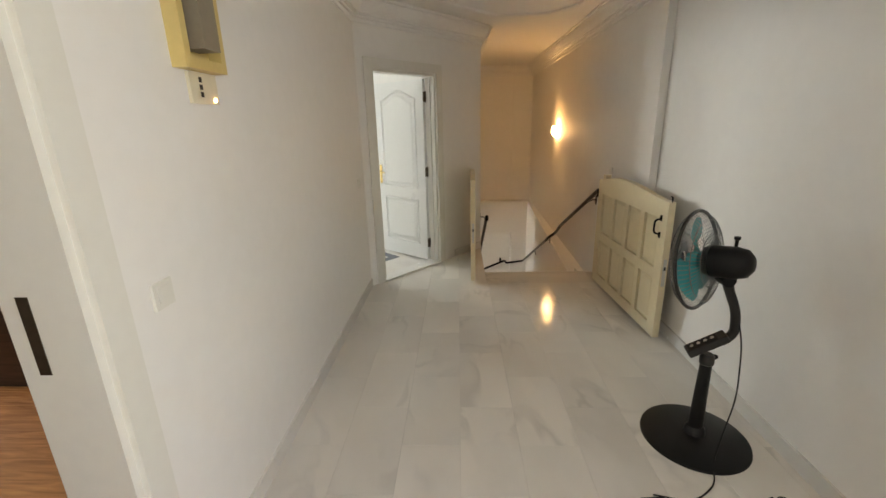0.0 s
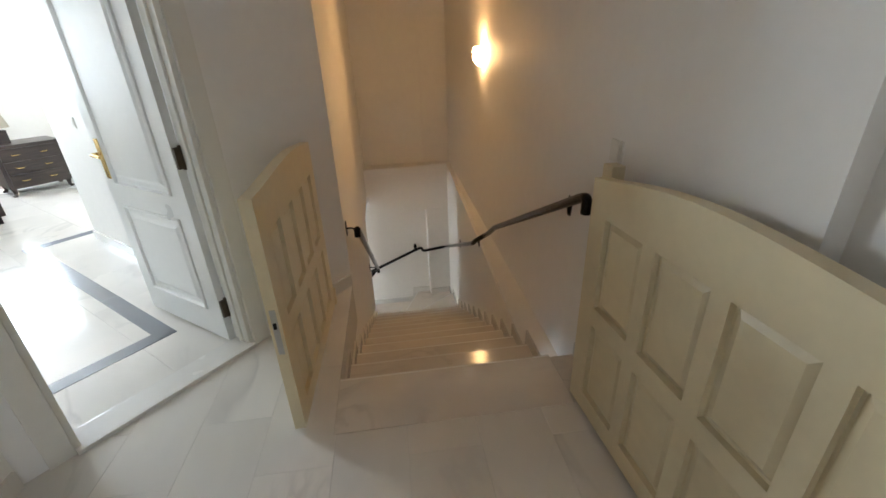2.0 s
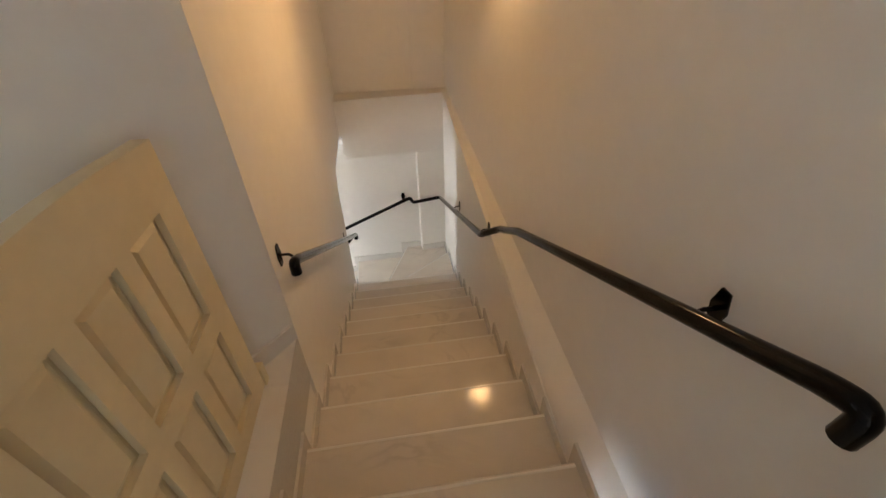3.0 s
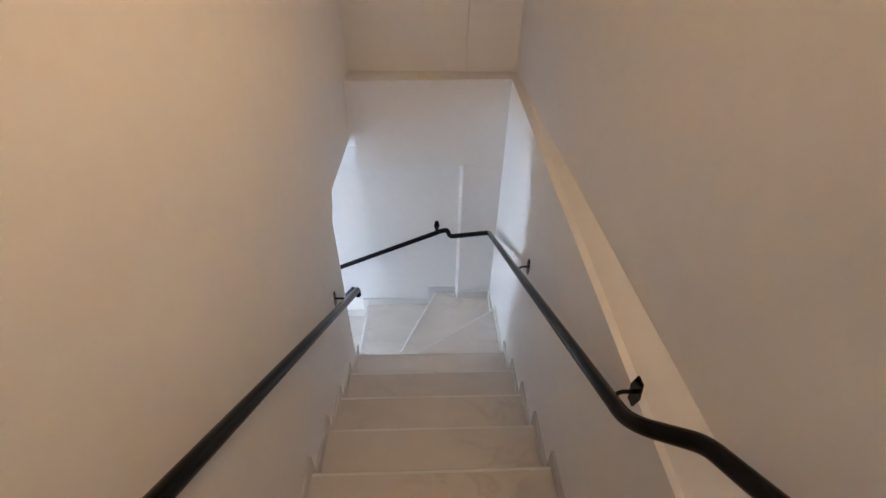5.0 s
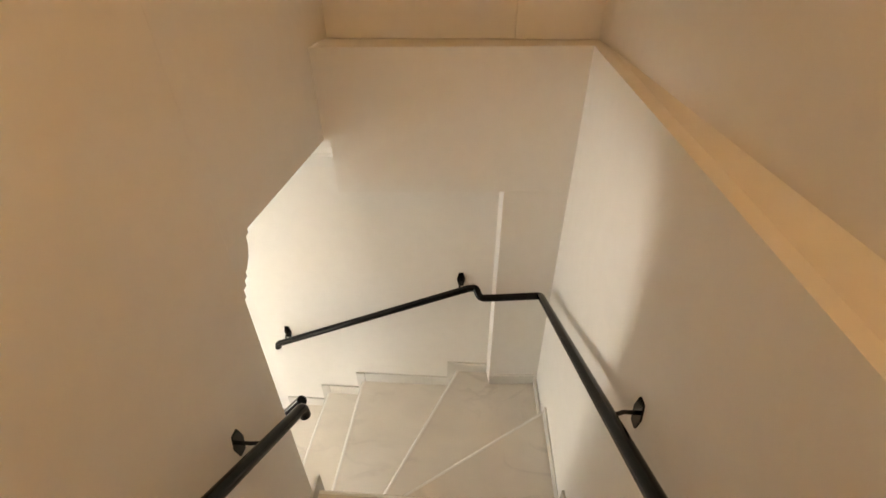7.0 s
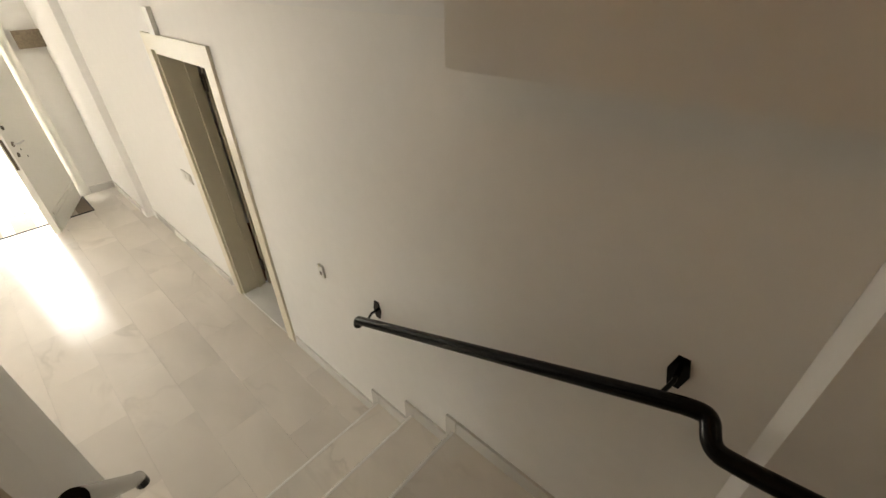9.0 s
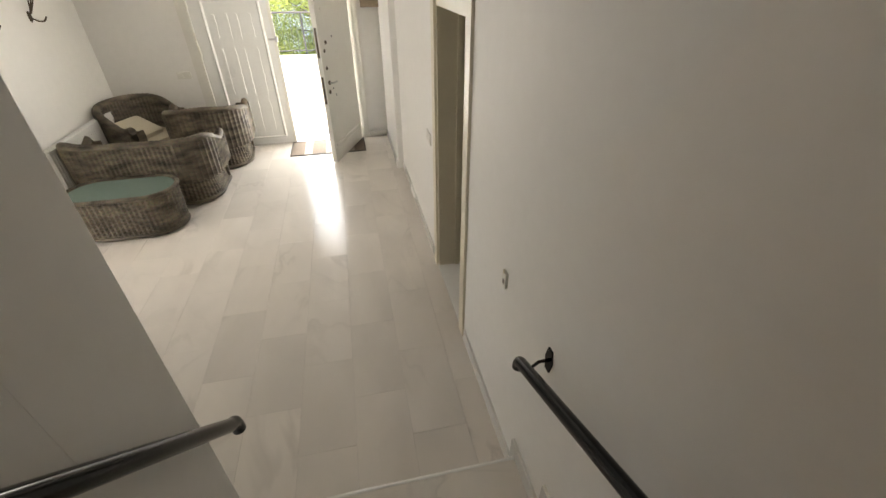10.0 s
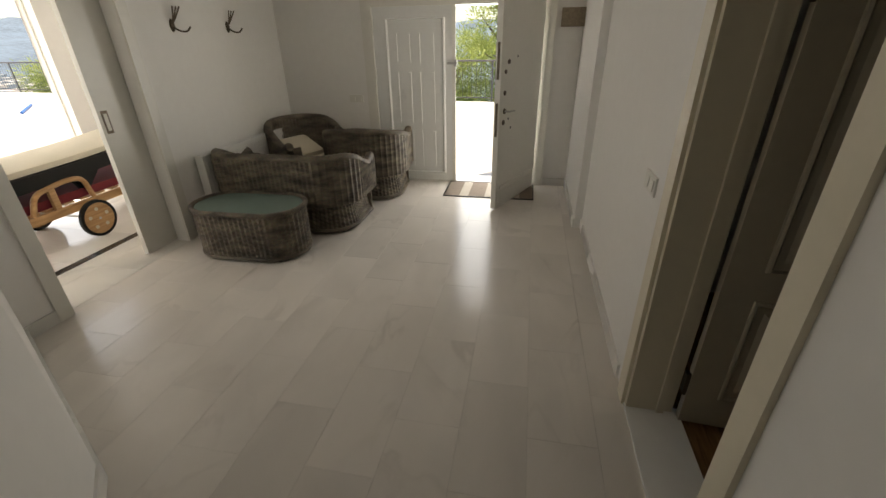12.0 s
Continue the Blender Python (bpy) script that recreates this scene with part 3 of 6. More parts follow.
for a_, b_, n_, k in (((RX + 0.002, 3.40), (RX + 0.002, 3.97), (-1, 0), 12), ((RX + 0.002, 3.98), (RX + 0.002, 4.34), (-1, 0), 13), ((RX, 4.353), (1.16, 4.329), (0, -1), 13), ((1.144, 4.428), (0.925, 4.428), (0, -1), 13),
                      ((0.92, 4.428), (0.25, 4.428), (0, -1), 14), ((0.245, 4.428), (-0.045, 4.428), (0, -1), 15), ((-0.05, 4.428), (-0.345, 4.428), (0, -1), 16)):
    part("skirting", strip(a_, b_, n_, -R * k + 0.001, -R * k + 0.085, 0.013), SKIRT, stairs)
for x, k in ((0.925, 13), (0.245, 14), (-0.048, 15), (-0.348, 16)):
    part("skirting", boxes((x - 0.06, x, 4.414, 4.427, -R * (k + 1) + 0.086, -R * k + 0.085)), SKIRT, stairs)


# rounded, worn front edges of the treads, their highlight put into the paler colour
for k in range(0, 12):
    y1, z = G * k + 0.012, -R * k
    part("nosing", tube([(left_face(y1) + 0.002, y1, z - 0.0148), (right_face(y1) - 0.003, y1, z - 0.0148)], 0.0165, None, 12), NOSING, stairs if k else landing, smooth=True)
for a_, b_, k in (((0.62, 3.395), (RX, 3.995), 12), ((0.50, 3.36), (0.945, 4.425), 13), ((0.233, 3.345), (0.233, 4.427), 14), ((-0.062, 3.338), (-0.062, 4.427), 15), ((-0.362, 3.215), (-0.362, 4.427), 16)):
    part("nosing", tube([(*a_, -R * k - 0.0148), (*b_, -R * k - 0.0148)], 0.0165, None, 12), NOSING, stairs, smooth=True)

# ---- doors, casings and openings ----


def casing(name, label, sides, m=None, mat=TRIM):
    """A door surround, one thing with a mesh for each board; sides are boxes with a part name."""
    ob = thing(name, label, "door frame", kind="structure")
    for nm, b in sides:
        part(nm, boxes(b, m=m), mat, ob, bevel=0.004)
    return ob


def moulding(outline, r, bm=None):
    """A closed half-round moulding along (y, z) points on a leaf's face at x = 0."""
    pts = [Vector((0, y, z)) for y, z in outline]
    bm = bm or bmesh.new()
    n = len(pts)
    rings = []
    for i, p in enumerate(pts):
        d = (pts[(i + 1) % n] - pts[i - 1]).normalized()
        s = Vector((1, 0, 0)).cross(d)
        rings.append([bm.verts.new(p + s * u * r + Vector((v * r, 0, 0))) for u, v in ((-1, -0.3), (-0.7, 0.55), (0, 0.8), (0.7, 0.35), (1, -0.3))])
    for a, b in zip(rings, rings[1:] + rings[:1]):
        for k in range(4):
            bm.faces.new((a[k], a[k + 1], b[k + 1], b[k]))
    return bm


def rect_line(y0, y1, z0, z1, arch=0.0, n=10):
    pts = [(y0, z0), (y1, z0), (y1, z1)]
    if arch:
        for i in range(1, n):
            t = i / n
            pts.append((y1 + (y0 - y1) * t, z1 + arch * (0.5 - 0.5 * math.cos(2 * math.pi * t)) ** 0.8))
    return pts + [(y0, z1)]


def both_faces(bm, half):
    """Moves a moulding onto the face at +half and mirrors it onto the other."""
    bmesh.ops.translate(bm, verts=bm.verts, vec=(half, 0, 0))
    dup = bmesh.ops.duplicate(bm, geom=bm.faces[:])
    for v in (g for g in dup["geom"] if isinstance(g, bmesh.types.BMVert)):
        v.co.x = -v.co.x
    return bm


def lever(side, mat, y, z, half, out=1):
    """A lever handle with a long plate on the face at side."""
    bm = boxes((half * side, (half + 0.006) * side, y - 0.018, y + 0.018, z - 0.14, z + 0.08)) if out else bmesh.new()
    tube(rounded([((half + 0.002) * side, y, z), ((half + 0.05) * side, y, z), ((half + 0.052) * side, y + 0.11, z - 0.005)], 0.018), 0.009, bm, 8)
    return bm


def hinge(y, z, x=0.0, h=0.10):
    bm = boxes((x - 0.017, x + 0.017, y - 0.005, y + 0.0115, z - h / 2, z + h / 2))
    tube([(x + 0.014, y + 0.004, z - h / 2 - 0.008), (x + 0.014, y + 0.004, z + h / 2 + 0.008)], 0.0075, bm, 8)
    return bm


# bedroom door in the slanting wall; y runs from the hinge to the free edge
casing("door_frame", "white painted bedroom door frame", (
    ("casing", (S0 - 0.09, S0, -0.016, 0.0, 0.0, DH + 0.09)), ("casing", (S1, S1 + 0.09, -0.016, 0.0, 0.0, DH + 0.09)), ("casing", (S0, S1, -0.016, 0.0, DH, DH + 0.09)),
    ("lining", (S0, S0 + 0.025, 0.001, SW, 0.0, DH)), ("lining", (S1 - 0.025, S1, 0.001, SW, 0.0, DH)), ("lining", (S0 + 0.025, S1 - 0.025, 0.001, SW, DH - 0.025, DH)),
    ("door_stop", (S1 - 0.038, S1 - 0.025, 0.05, 0.08, 0.0, DH - 0.025))), DIAG)
structure("door_sill", boxes((S0, S1, -0.03, SW, -0.01, 0.018), m=DIAG), SKIRT, "pale marble sill in the bedroom doorway", "sill", bevel=0.005)


def panel_door(name, label, m, w, h, mat, upper, lower, arch, handle_mat=BRASS, hinges=(0.22, 1.05, 1.85)):
    """A leaf on the plane x = 0, hinged at y = 0, with moulded panels on both faces."""
    ob = thing(name, label, "door", m)
    part("leaf", boxes((-0.02, 0.02, 0.0, w, 0.012, h)), mat, ob, bevel=0.003)
    for z0, z1, a in ((*upper, arch), (*lower, 0.0)):
        part("panel_moulding", both_faces(moulding(rect_line(0.13, w - 0.13, z0, z1, a), 0.016), 0.02), mat, ob, smooth=True)
        bm = bmesh.new()
        pts = rect_line(0.185, w - 0.185, z0 + 0.055, z1 - 0.055, a)
        a_ = [bm.verts.new((0.028, y, z)) for y, z in pts]
        b_ = [bm.verts.new((0.0195, y + math.copysign(0.02, y - w / 2), z + (0.02 if z > (z0 + z1) / 2 else -0.02))) for y, z in pts]
        bm.faces.new(a_)
        for i in range(len(pts)):
            bm.faces.new((a_[i], a_[(i + 1) % len(pts)], b_[(i + 1) % len(pts)], b_[i]))
        dup = bmesh.ops.duplicate(bm, geom=bm.faces[:])
        for v in (g for g in dup["geom"] if isinstance(g, bmesh.types.BMVert)):
            v.co.x = -v.co.x
        part("panel", bm, mat, ob)
    for s in (1, -1):
        bm = lever(s, handle_mat, w - 0.065, 1.02, 0.02)
        for v in bm.verts:
            if abs(v.co.x) > 0.03:
                v.co.y = (w - 0.065) - (v.co.y - (w - 0.065))
        part("door_handle", bm, handle_mat, ob, "long brass lever handle" if handle_mat is BRASS else "", smooth=True)
    for z in hinges:
        part("hinge", hinge(-0.012, z), BRONZE, ob, "dark metal hinge")
    return ob


hp = DIAG @ Vector((S1 - 0.047, SW, 0.0))
into = math.degrees(math.atan2(DN.y, DN.x))
panel_door("door", "white panelled bedroom door standing open with brass handle", pose(hp.x, hp.y, 0.004, 0, 0, into - 90 + 3), 0.80, 2.03, DOORWHITE, (0.86, 1.84), (0.20, 0.72), 0.09)

# lower hall door
casing("door_frame", "white painted frame of the lower hall doorway", (
    ("casing", (DX0 - 0.09, DX0, 4.414, 4.43, F, DZ + 0.09)), ("casing", (DX1, DX1 + 0.09, 4.414, 4.43, F, DZ + 0.09)), ("casing", (DX0, DX1, 4.414, 4.43, DZ, DZ + 0.09)),
    ("lining", (DX0, DX0 + 0.025, 4.431, 4.63, F, DZ)), ("lining", (DX1 - 0.025, DX1, 4.431, 4.63, F, DZ)), ("lining", (DX0 + 0.025, DX1 - 0.025, 4.431, 4.63, DZ - 0.025, DZ)),
    ("door_stop", (DX0 + 0.025, DX0 + 0.04, 4.56, 4.59, F, DZ - 0.025))), None, TRIM_WARM)
structure("door_sill", boxes((DX0, DX1, 4.425, 4.66, F - 0.02, F + 0.012)), NOSING, "pale marble sill of the lower doorway", "sill", bevel=0.004)
panel_door("door", "white panelled door standing open into a dark room", pose(DX0 + 0.05, 4.645, F + 0.004, 0, 0, -4), 0.80, 1.88, DOORSHADED, (0.80, 1.72), (0.18, 0.66), 0.0, STEEL, (0.22, 1.70))
structure("wall_store", boxes((-3.4, -3.3, 4.62, 6.6, F - 0.1, -0.3), (-0.5, -0.4, 4.62, 6.6, F - 0.1, -0.3), (-3.4, -0.4, 6.6, 6.7, F - 0.1, -0.3)), PLASTER, "plain walls of the dark side room", "wall")
structure("ceiling_store", boxes((-3.4, -0.4, 4.62, 6.7, -0.5, -0.4)), CEILING, "plain ceiling of the side room", "ceiling")
structure("floor_store", boxes((-3.3, -0.5, 4.66, 6.6, F - 0.1, F - 0.006)), BROWNFLOOR, "dark brown floor of the side room", "floor")
part_ = thing("cable_trunking", "short white plastic cable trunking above the door frame", "trunking")
part("cover", boxes((-2.05, -1.96, 4.405, 4.429, DZ + 0.092, DZ + 0.23)), TRIM, part_, bevel=0.003)

# entrance: frame, fixed leaf, open leaf
ent = casing("entrance_frame", "white painted frame of the double entrance door", (
    ("jamb", (-5.70, -5.46, FY0, FY0 + 0.05, F, FZ)), ("jamb", (-5.70, -5.46, FY1 - 0.05, FY1, F, FZ)), ("head", (-5.70, -5.46, FY0 + 0.05, FY1 - 0.05, FZ - 0.05, FZ)),
    ("casing", (-5.50, -5.475, FY0 - 0.07, FY0 - 0.001, F, FZ + 0.07)), ("casing", (-5.50, -5.475, FY1 + 0.001, FY1 + 0.07, F, FZ + 0.07)), ("casing", (-5.50, -5.475, FY0, FY1, FZ + 0.001, FZ + 0.07))))
structure("door_sill", boxes((-5.72, -5.47, FY0 + 0.05, FY1 - 0.05, F - 0.02, F + 0.015)), SKIRT, "pale marble entrance sill", "sill", bevel=0.004)
LZ = FZ - 0.055 - F
fixed = thing("entrance_door", "white panelled entrance door leaf, shut", "door", pose(-5.50, FY0 + 0.055, F + 0.018), "entrance leaves")
part("leaf", boxes((-0.025, 0.025, 0, 0.90, 0.0, LZ)), DOORWHITE, fixed, bevel=0.004)
part("panel_moulding", both_faces(moulding(rect_line(0.15, 0.78, 0.10, LZ - 0.13), 0.022), 0.025), DOORWHITE, fixed, smooth=True)
for y in (0.255, 0.40, 0.51, 0.665):
    for z0, z1 in ((1.34, 1.60), (0.68, 1.22), (0.17, 0.58)):
        part("bead", side_prism([(y - 0.012, z0), (y + 0.012, z0), (y + 0.012, z1), (y - 0.012, z1)], 0.024, 0.034), DOORWHITE, fixed, bevel=0.004)
for z in (0.3, 1.2, 1.72):
    part("hinge", tube([(0.032, -0.004, z - 0.06), (0.032, -0.004, z + 0.06)], 0.013, sides=10), TRIM, fixed, "white painted hinge", smooth=True)
part("latch", boxes((0.025, 0.04, 0.82, 0.93, 1.30, 1.325), (0.025, 0.05, 0.90, 0.93, 1.28, 1.345)), STEEL, fixed, "steel bolt latch", bevel=0.003)
part("meeting_strip", boxes((0.0255, 0.034, 0.875, 0.915, 0.0, LZ)), TRIM, fixed, bevel=0.003)
oy, ox = FY1 - 0.055, -5.45
lead = math.degrees(math.atan2(3.615 - oy, -4.626 - ox))
opened = thing("entrance_door", "white entrance door leaf standing open with lock and handle", "door", pose(ox, oy, F + 0.018, 0, 0, lead - 90), "entrance leaves")
LW_ = 0.945
part("leaf", boxes((-0.028, 0.028, 0.035, LW_, 0.0, LZ)), TRIM, opened, bevel=0.004)
part("panel_moulding", boxes((-0.036, -0.0275, 0.12, LW_ - 0.12, LZ - 0.20, LZ - 0.17), (-0.04, -0.0275, 0.06, LW_ - 0.06, 0.19, 0.225)), TRIM, opened, bevel=0.003)
part("kick_board", boxes((-0.034, -0.0275, 0.06, LW_ - 0.04, 0.02, 0.17)), TRIM, opened, bevel=0.006)
part("lock_plate", boxes((-0.012, 0.012, LW_ - 0.001, LW_ + 0.003, 0.72, 1.02)), BRONZE, opened, "dark worn lock plate")
part("lock_plate", boxes((-0.012, 0.012, LW_ - 0.001, LW_ + 0.003, 1.22, 1.52)), BRONZE, opened, "dark worn lock plate")
bm = lever(-1, STEEL, LW_ - 0.10, 0.94, 0.028, 0)
for v in bm.verts:
    v.co.y = 2 * (LW_ - 0.10) - v.co.y
part("door_handle", bm, STEEL, opened, "steel lever handle", smooth=True)
for y, z, r in ((LW_ - 0.10, 0.94, 0.026), (LW_ - 0.085, 0.84, 0.024), (LW_ - 0.09, 1.10, 0.022), (LW_ - 0.09, 1.28, 0.02), (LW_ - 0.15, 1.36, 0.022)):
    part("rosette", lathe([(0, 0.010), (r * 0.9, 0.008), (r, 0.0)], 16, None, pose(-0.028, y, z, 0, -90, 0)), BRONZE, opened, smooth=True)
for y, z in ((LW_ - 0.19, 0.86), (LW_ - 0.25, 0.77), (LW_ - 0.33, 1.40)):
    part("peephole", lathe([(0, 0.004), (0.010, 0.003), (0.011, 0.0)], 12, None, pose(-0.028, y, z, 0, -90, 0)), BLACKPLASTIC, opened, "small black hole cover")
for z in (0.25, 1.2, 1.75):
    part("hinge", tube([(0.0, -0.012, z - 0.06), (0.0, -0.012, z + 0.06)], 0.013, sides=10), TRIM, opened, "white painted hinge", smooth=True)

# sliding door to the living room
casing("door_frame", "white painted surround of the sliding door", (
    ("casing", (SX0 - 0.09, SX0, 1.0, 1.018, F, SZ + 0.09)), ("casing", (SX1, SX1 + 0.09, 1.051, 1.068, F, SZ + 0.09)), ("casing", (SX0, SX1, 1.021, 1.037, SZ, SZ + 0.09)),
    ("lining", (SX1 - 0.012, SX1, 0.80, 1.05, F, SZ))))
slide = thing("sliding_door", "white sliding door pushed back into the wall", "door", pose(-3.135, 0.86, F))
part("leaf", boxes((-0.95, 0.0, -0.02, 0.02, 0.012, 2.1)), TRIM, slide, bevel=0.003)
part("finger_pull", boxes((-0.078, -0.026, 0.0205, 0.024, 0.985, 1.145)), BRONZE, slide, "dark bronze recessed finger pull", bevel=0.004)
part("pull_recess", boxes((-0.066, -0.038, 0.0245, 0.0255, 1.005, 1.125)), SOCKET, slide)

# ---- gates at the stair head ----


def gate(name, label, m, L, front, lock_black):
    """A low panelled gate leaf: x along its length from the hinge, y through it."""
    ob = thing(name, label, "gate", m, "stair gates")
    T, H, hump, st = 0.023, 1.0 if lock_black else 1.03, 0.06 if lock_black else 0.03, 0.10

    def top(u):
        return H + hump * math.sin(math.pi * min(max((u - 0.02) / (L - 0.04), 0), 1) ** 0.8) ** 1.5
    for x0, x1 in ((0, st), (L - st, L)):
        prof = [(x0, 0.0), (x1, 0.0), (x1, top(x1)), (x0, top(x0))]
        bm = bmesh.new()
        a = [bm.verts.new((u, -T, v)) for u, v in prof]
        b = [bm.verts.new((u, T, v)) for u, v in prof]
        bm.faces.new(a), bm.faces.new(b[::-1])
        for i in range(4):
            bm.faces.new((a[i], a[(i + 1) % 4], b[(i + 1) % 4], b[i]))
        part("stile", bm, CREAM, ob, bevel=0.004)
    us = [st + (L - 2 * st) * i / 16 for i in range(17)]
    prof = [(L - st, 0.875), (st, 0.875)] + [(u, top(u)) for u in us]
    bm = bmesh.new()
    a = [bm.verts.new((u, -T, v)) for u, v in prof]
    b = [bm.verts.new((u, T, v)) for u, v in prof]
    bm.faces.new(a), bm.faces.new(b[::-1])
    for i in range(len(prof)):
        bm.faces.new((a[i], a[(i + 1) % len(prof)], b[(i + 1) % len(prof)], b[i]))
    part("top_rail", bm, CREAM, ob, bevel=0.003)
    part("middle_rail", boxes((st, L - st, -T, T, 0.43, 0.51)), CREAM, ob, bevel=0.003)
    part("bottom_rail", boxes((st, L - st, -T, T, 0.0, 0.085)), CREAM, ob, bevel=0.003)
    n = 4
    w = (L - 2 * st - (n - 1) * 0.06) / n
    for i in range(n):
        x0 = st + i * (w + 0.06)
        for z0, z1 in ((0.085, 0.43), (0.51, 0.875)):
            bm = bmesh.new()
            for s in (-1, 1):
                o = [bm.verts.new((x, s * (T - 0.020), z)) for x, z in ((x0 - 0.002, z0 - 0.002), (x0 + w + 0.002, z0 - 0.002), (x0 + w + 0.002, z1 + 0.002), (x0 - 0.002, z1 + 0.002))]
                c = [bm.verts.new((x, s * (T - 0.020), z)) for x, z in ((x0 + 0.008, z0 + 0.008), (x0 + w - 0.008, z0 + 0.008), (x0 + w - 0.008, z1 - 0.008), (x0 + 0.008, z1 - 0.008))]
                q = [bm.verts.new((x, s * (T - 0.009), z)) for x, z in ((x0 + 0.03, z0 + 0.03), (x0 + w - 0.03, z0 + 0.03), (x0 + w - 0.03, z1 - 0.03), (x0 + 0.03, z1 - 0.03))]
                bm.faces.new(q)
                for k in range(4):
                    j = (k + 1) % 4
                    bm.faces.new((o[k], o[j], c[j], c[k]))
                    bm.faces.new((c[k], c[j], q[j], q[k]))
            part("panel", bm, CREAM, ob)
        if i:
            part("muntin", boxes((x0 - 0.06, x0, -T, T, 0.085, 0.43), (x0 - 0.06, x0, -T, T, 0.51, 0.875)), CREAM, ob, bevel=0.003)
    part("lock_plate", boxes((L - 0.001, L + 0.003, -0.011, 0.011, 0.40, 0.60)), STEEL, ob, "worn steel lock plate")
    part("lock_bolt", boxes((L + 0.003, L + 0.008, -0.006, 0.006, 0.52, 0.545)), BLACKPLASTIC, ob)
    if lock_black:
        part("hinge_block", boxes((-0.03, 0.03, T * -front, T * -front - 0.05 * front, 0.93, 1.04)), CREAM, ob, bevel=0.004)
    if lock_black:
        s = front
        bm = tube(rounded([(L - 0.075, s * T, 0.765), (L - 0.075, s * (T + 0.045), 0.775), (L - 0.075, s * (T + 0.045), 0.865), (L - 0.075, s * T, 0.875)], 0.02), 0.007, None, 8)
        for z in (0.76, 0.88):
            box(bm, L - 0.085, L - 0.065, s * T, s * (T + 0.006), z - 0.02, z + 0.02)
        part("pull_handle", bm, IRON, ob, "black iron pull handle", smooth=True)
        part("latch_hook", tube(rounded([(L - 0.01, 0, 1.0), (L - 0.01, 0, 1.035), (L - 0.03, 0, 1.035)], 0.008), 0.005, None, 6), IRON, ob)
    return ob


def gate_pose(a, b, z=0.03):
    return pose(a[0], a[1], z, 0, 0, math.degrees(math.atan2(b[1] - a[1], b[0] - a[0])))


ga, gb = (1.425, -0.27), (1.485, -1.515)
gate("stair_gate", "cream panelled wooden stair gate folded back on the wall", gate_pose(ga, gb), 1.245, -1, True)
la, lb = (0.222, 0.735), (0.195, -0.275)
gate("stair_gate", "cream panelled wooden stair gate standing open beside the stairs", gate_pose(la, lb, 0.015), 1.01, 1, False)
post = thing("gate_stop", "small cream painted wooden gate stop on the floor", "gate stop")
part("block", boxes((0.20, 0.25, 0.742, 0.78, 0.0, 0.10)), CREAM, post, bevel=0.004)

# ---- handrails ----


def bracket(parent, wall, rail, normal):
    """A wall plate with a bent arm under the rail."""
    w, r_, n_ = Vector(wall), Vector(rail), Vector(normal).normalized()
    side = Vector((0, 0, 1)).cross(n_).normalized()
    q = Matrix((side, Vector((0, 0, 1)), n_)).transposed().to_4x4()
    q.translation = w
    bm = bmesh.new()
    pts = [(-0.026, 0), (-0.014, -0.05), (0.014, -0.05), (0.026, 0), (0.014, 0.05), (-0.014, 0.05)]
    prism(pts, 0.0, 0.006, bm, q)
    tube([w + n_ * 0.003, w + n_ * 0.04, r_ - Vector((0, 0, 0.012))], 0.006, bm, 8)
    part("bracket", bm, IRON, parent, smooth=True)


rail_r = thing("handrail", "black lacquered tubular handrail fixed round the stair walls", "handrail")
path = rounded([(1.455, -0.125, 0.835), (1.455, -0.13, 0.905), (1.455, -0.07, 0.885), (1.453, 1.35, 0.187), (1.452, 1.56, 0.052), (1.448, 1.655, -0.004), (1.378, 1.745, -0.09), (1.367, 1.80, -0.138), (1.408, 4.225, -1.268), (1.405, 4.262, -1.285), (1.12, 4.268, -1.322), (1.065, 4.28, -1.335), (1.04, 4.335, -1.302), (1.0, 4.338, -1.312),
                (0.93, 4.338, -1.341), (-0.262, 4.338, -1.851), (-0.297, 4.338, -1.866), (-0.302, 4.338, -1.90)], 0.035)
part("rail", tube(path, 0.0215, sides=14), IRON, rail_r, smooth=True)
for w_, r_, n_ in (((1.545, 0.22, 0.745), (1.455, 0.22, 0.735), (-1, 0, 0)), ((right_face(1.89), 1.89, -0.165), (1.372, 1.89, -0.175), (-1, 0, 0)), ((right_face(3.12), 3.12, -0.735), (1.39, 3.12, -0.745), (-1, 0, 0)),
                   ((0.95, 4.43, -1.315), (0.93, 4.338, -1.341), (0, -1, 0)), ((-0.255, 4.43, -1.835), (-0.24, 4.338, -1.843), (0, -1, 0))):
    bracket(rail_r, w_, r_, n_)
rail_l = thing("handrail", "black lacquered tubular handrail on the inner stair wall", "handrail")
part("rail", tube(rounded([(0.417, 0.99, 0.36), (0.417, 0.99, 0.413), (0.417, 1.045, 0.388), (0.393, 3.26, -1.05), (0.393, 3.315, -1.08), (0.393, 3.32, -1.135)], 0.03), 0.0215, sides=14), IRON, rail_l, smooth=True)
for w_, r_ in (((XL, 1.09, 0.385), (0.417, 1.09, 0.362)), ((XL - 0.032, 3.08, -0.935), (0.396, 3.10, -0.945))):
    bracket(rail_l, w_, r_, (1, 0, 0))

rail_b = thing("handrail", "short black lacquered handrail on the inner wall of the last steps", "handrail")
part("rail", tube(rounded([(0.352, 3.392, -1.147), (-0.25, 3.39, -1.862), (-0.278, 3.39, -1.885), (-0.283, 3.39, -1.93)], 0.02), 0.0215, sides=14), IRON, rail_b, smooth=True)
bracket(rail_b, (-0.18, 3.331, -1.775), (-0.18, 3.39, -1.78), (0, 1, 0))

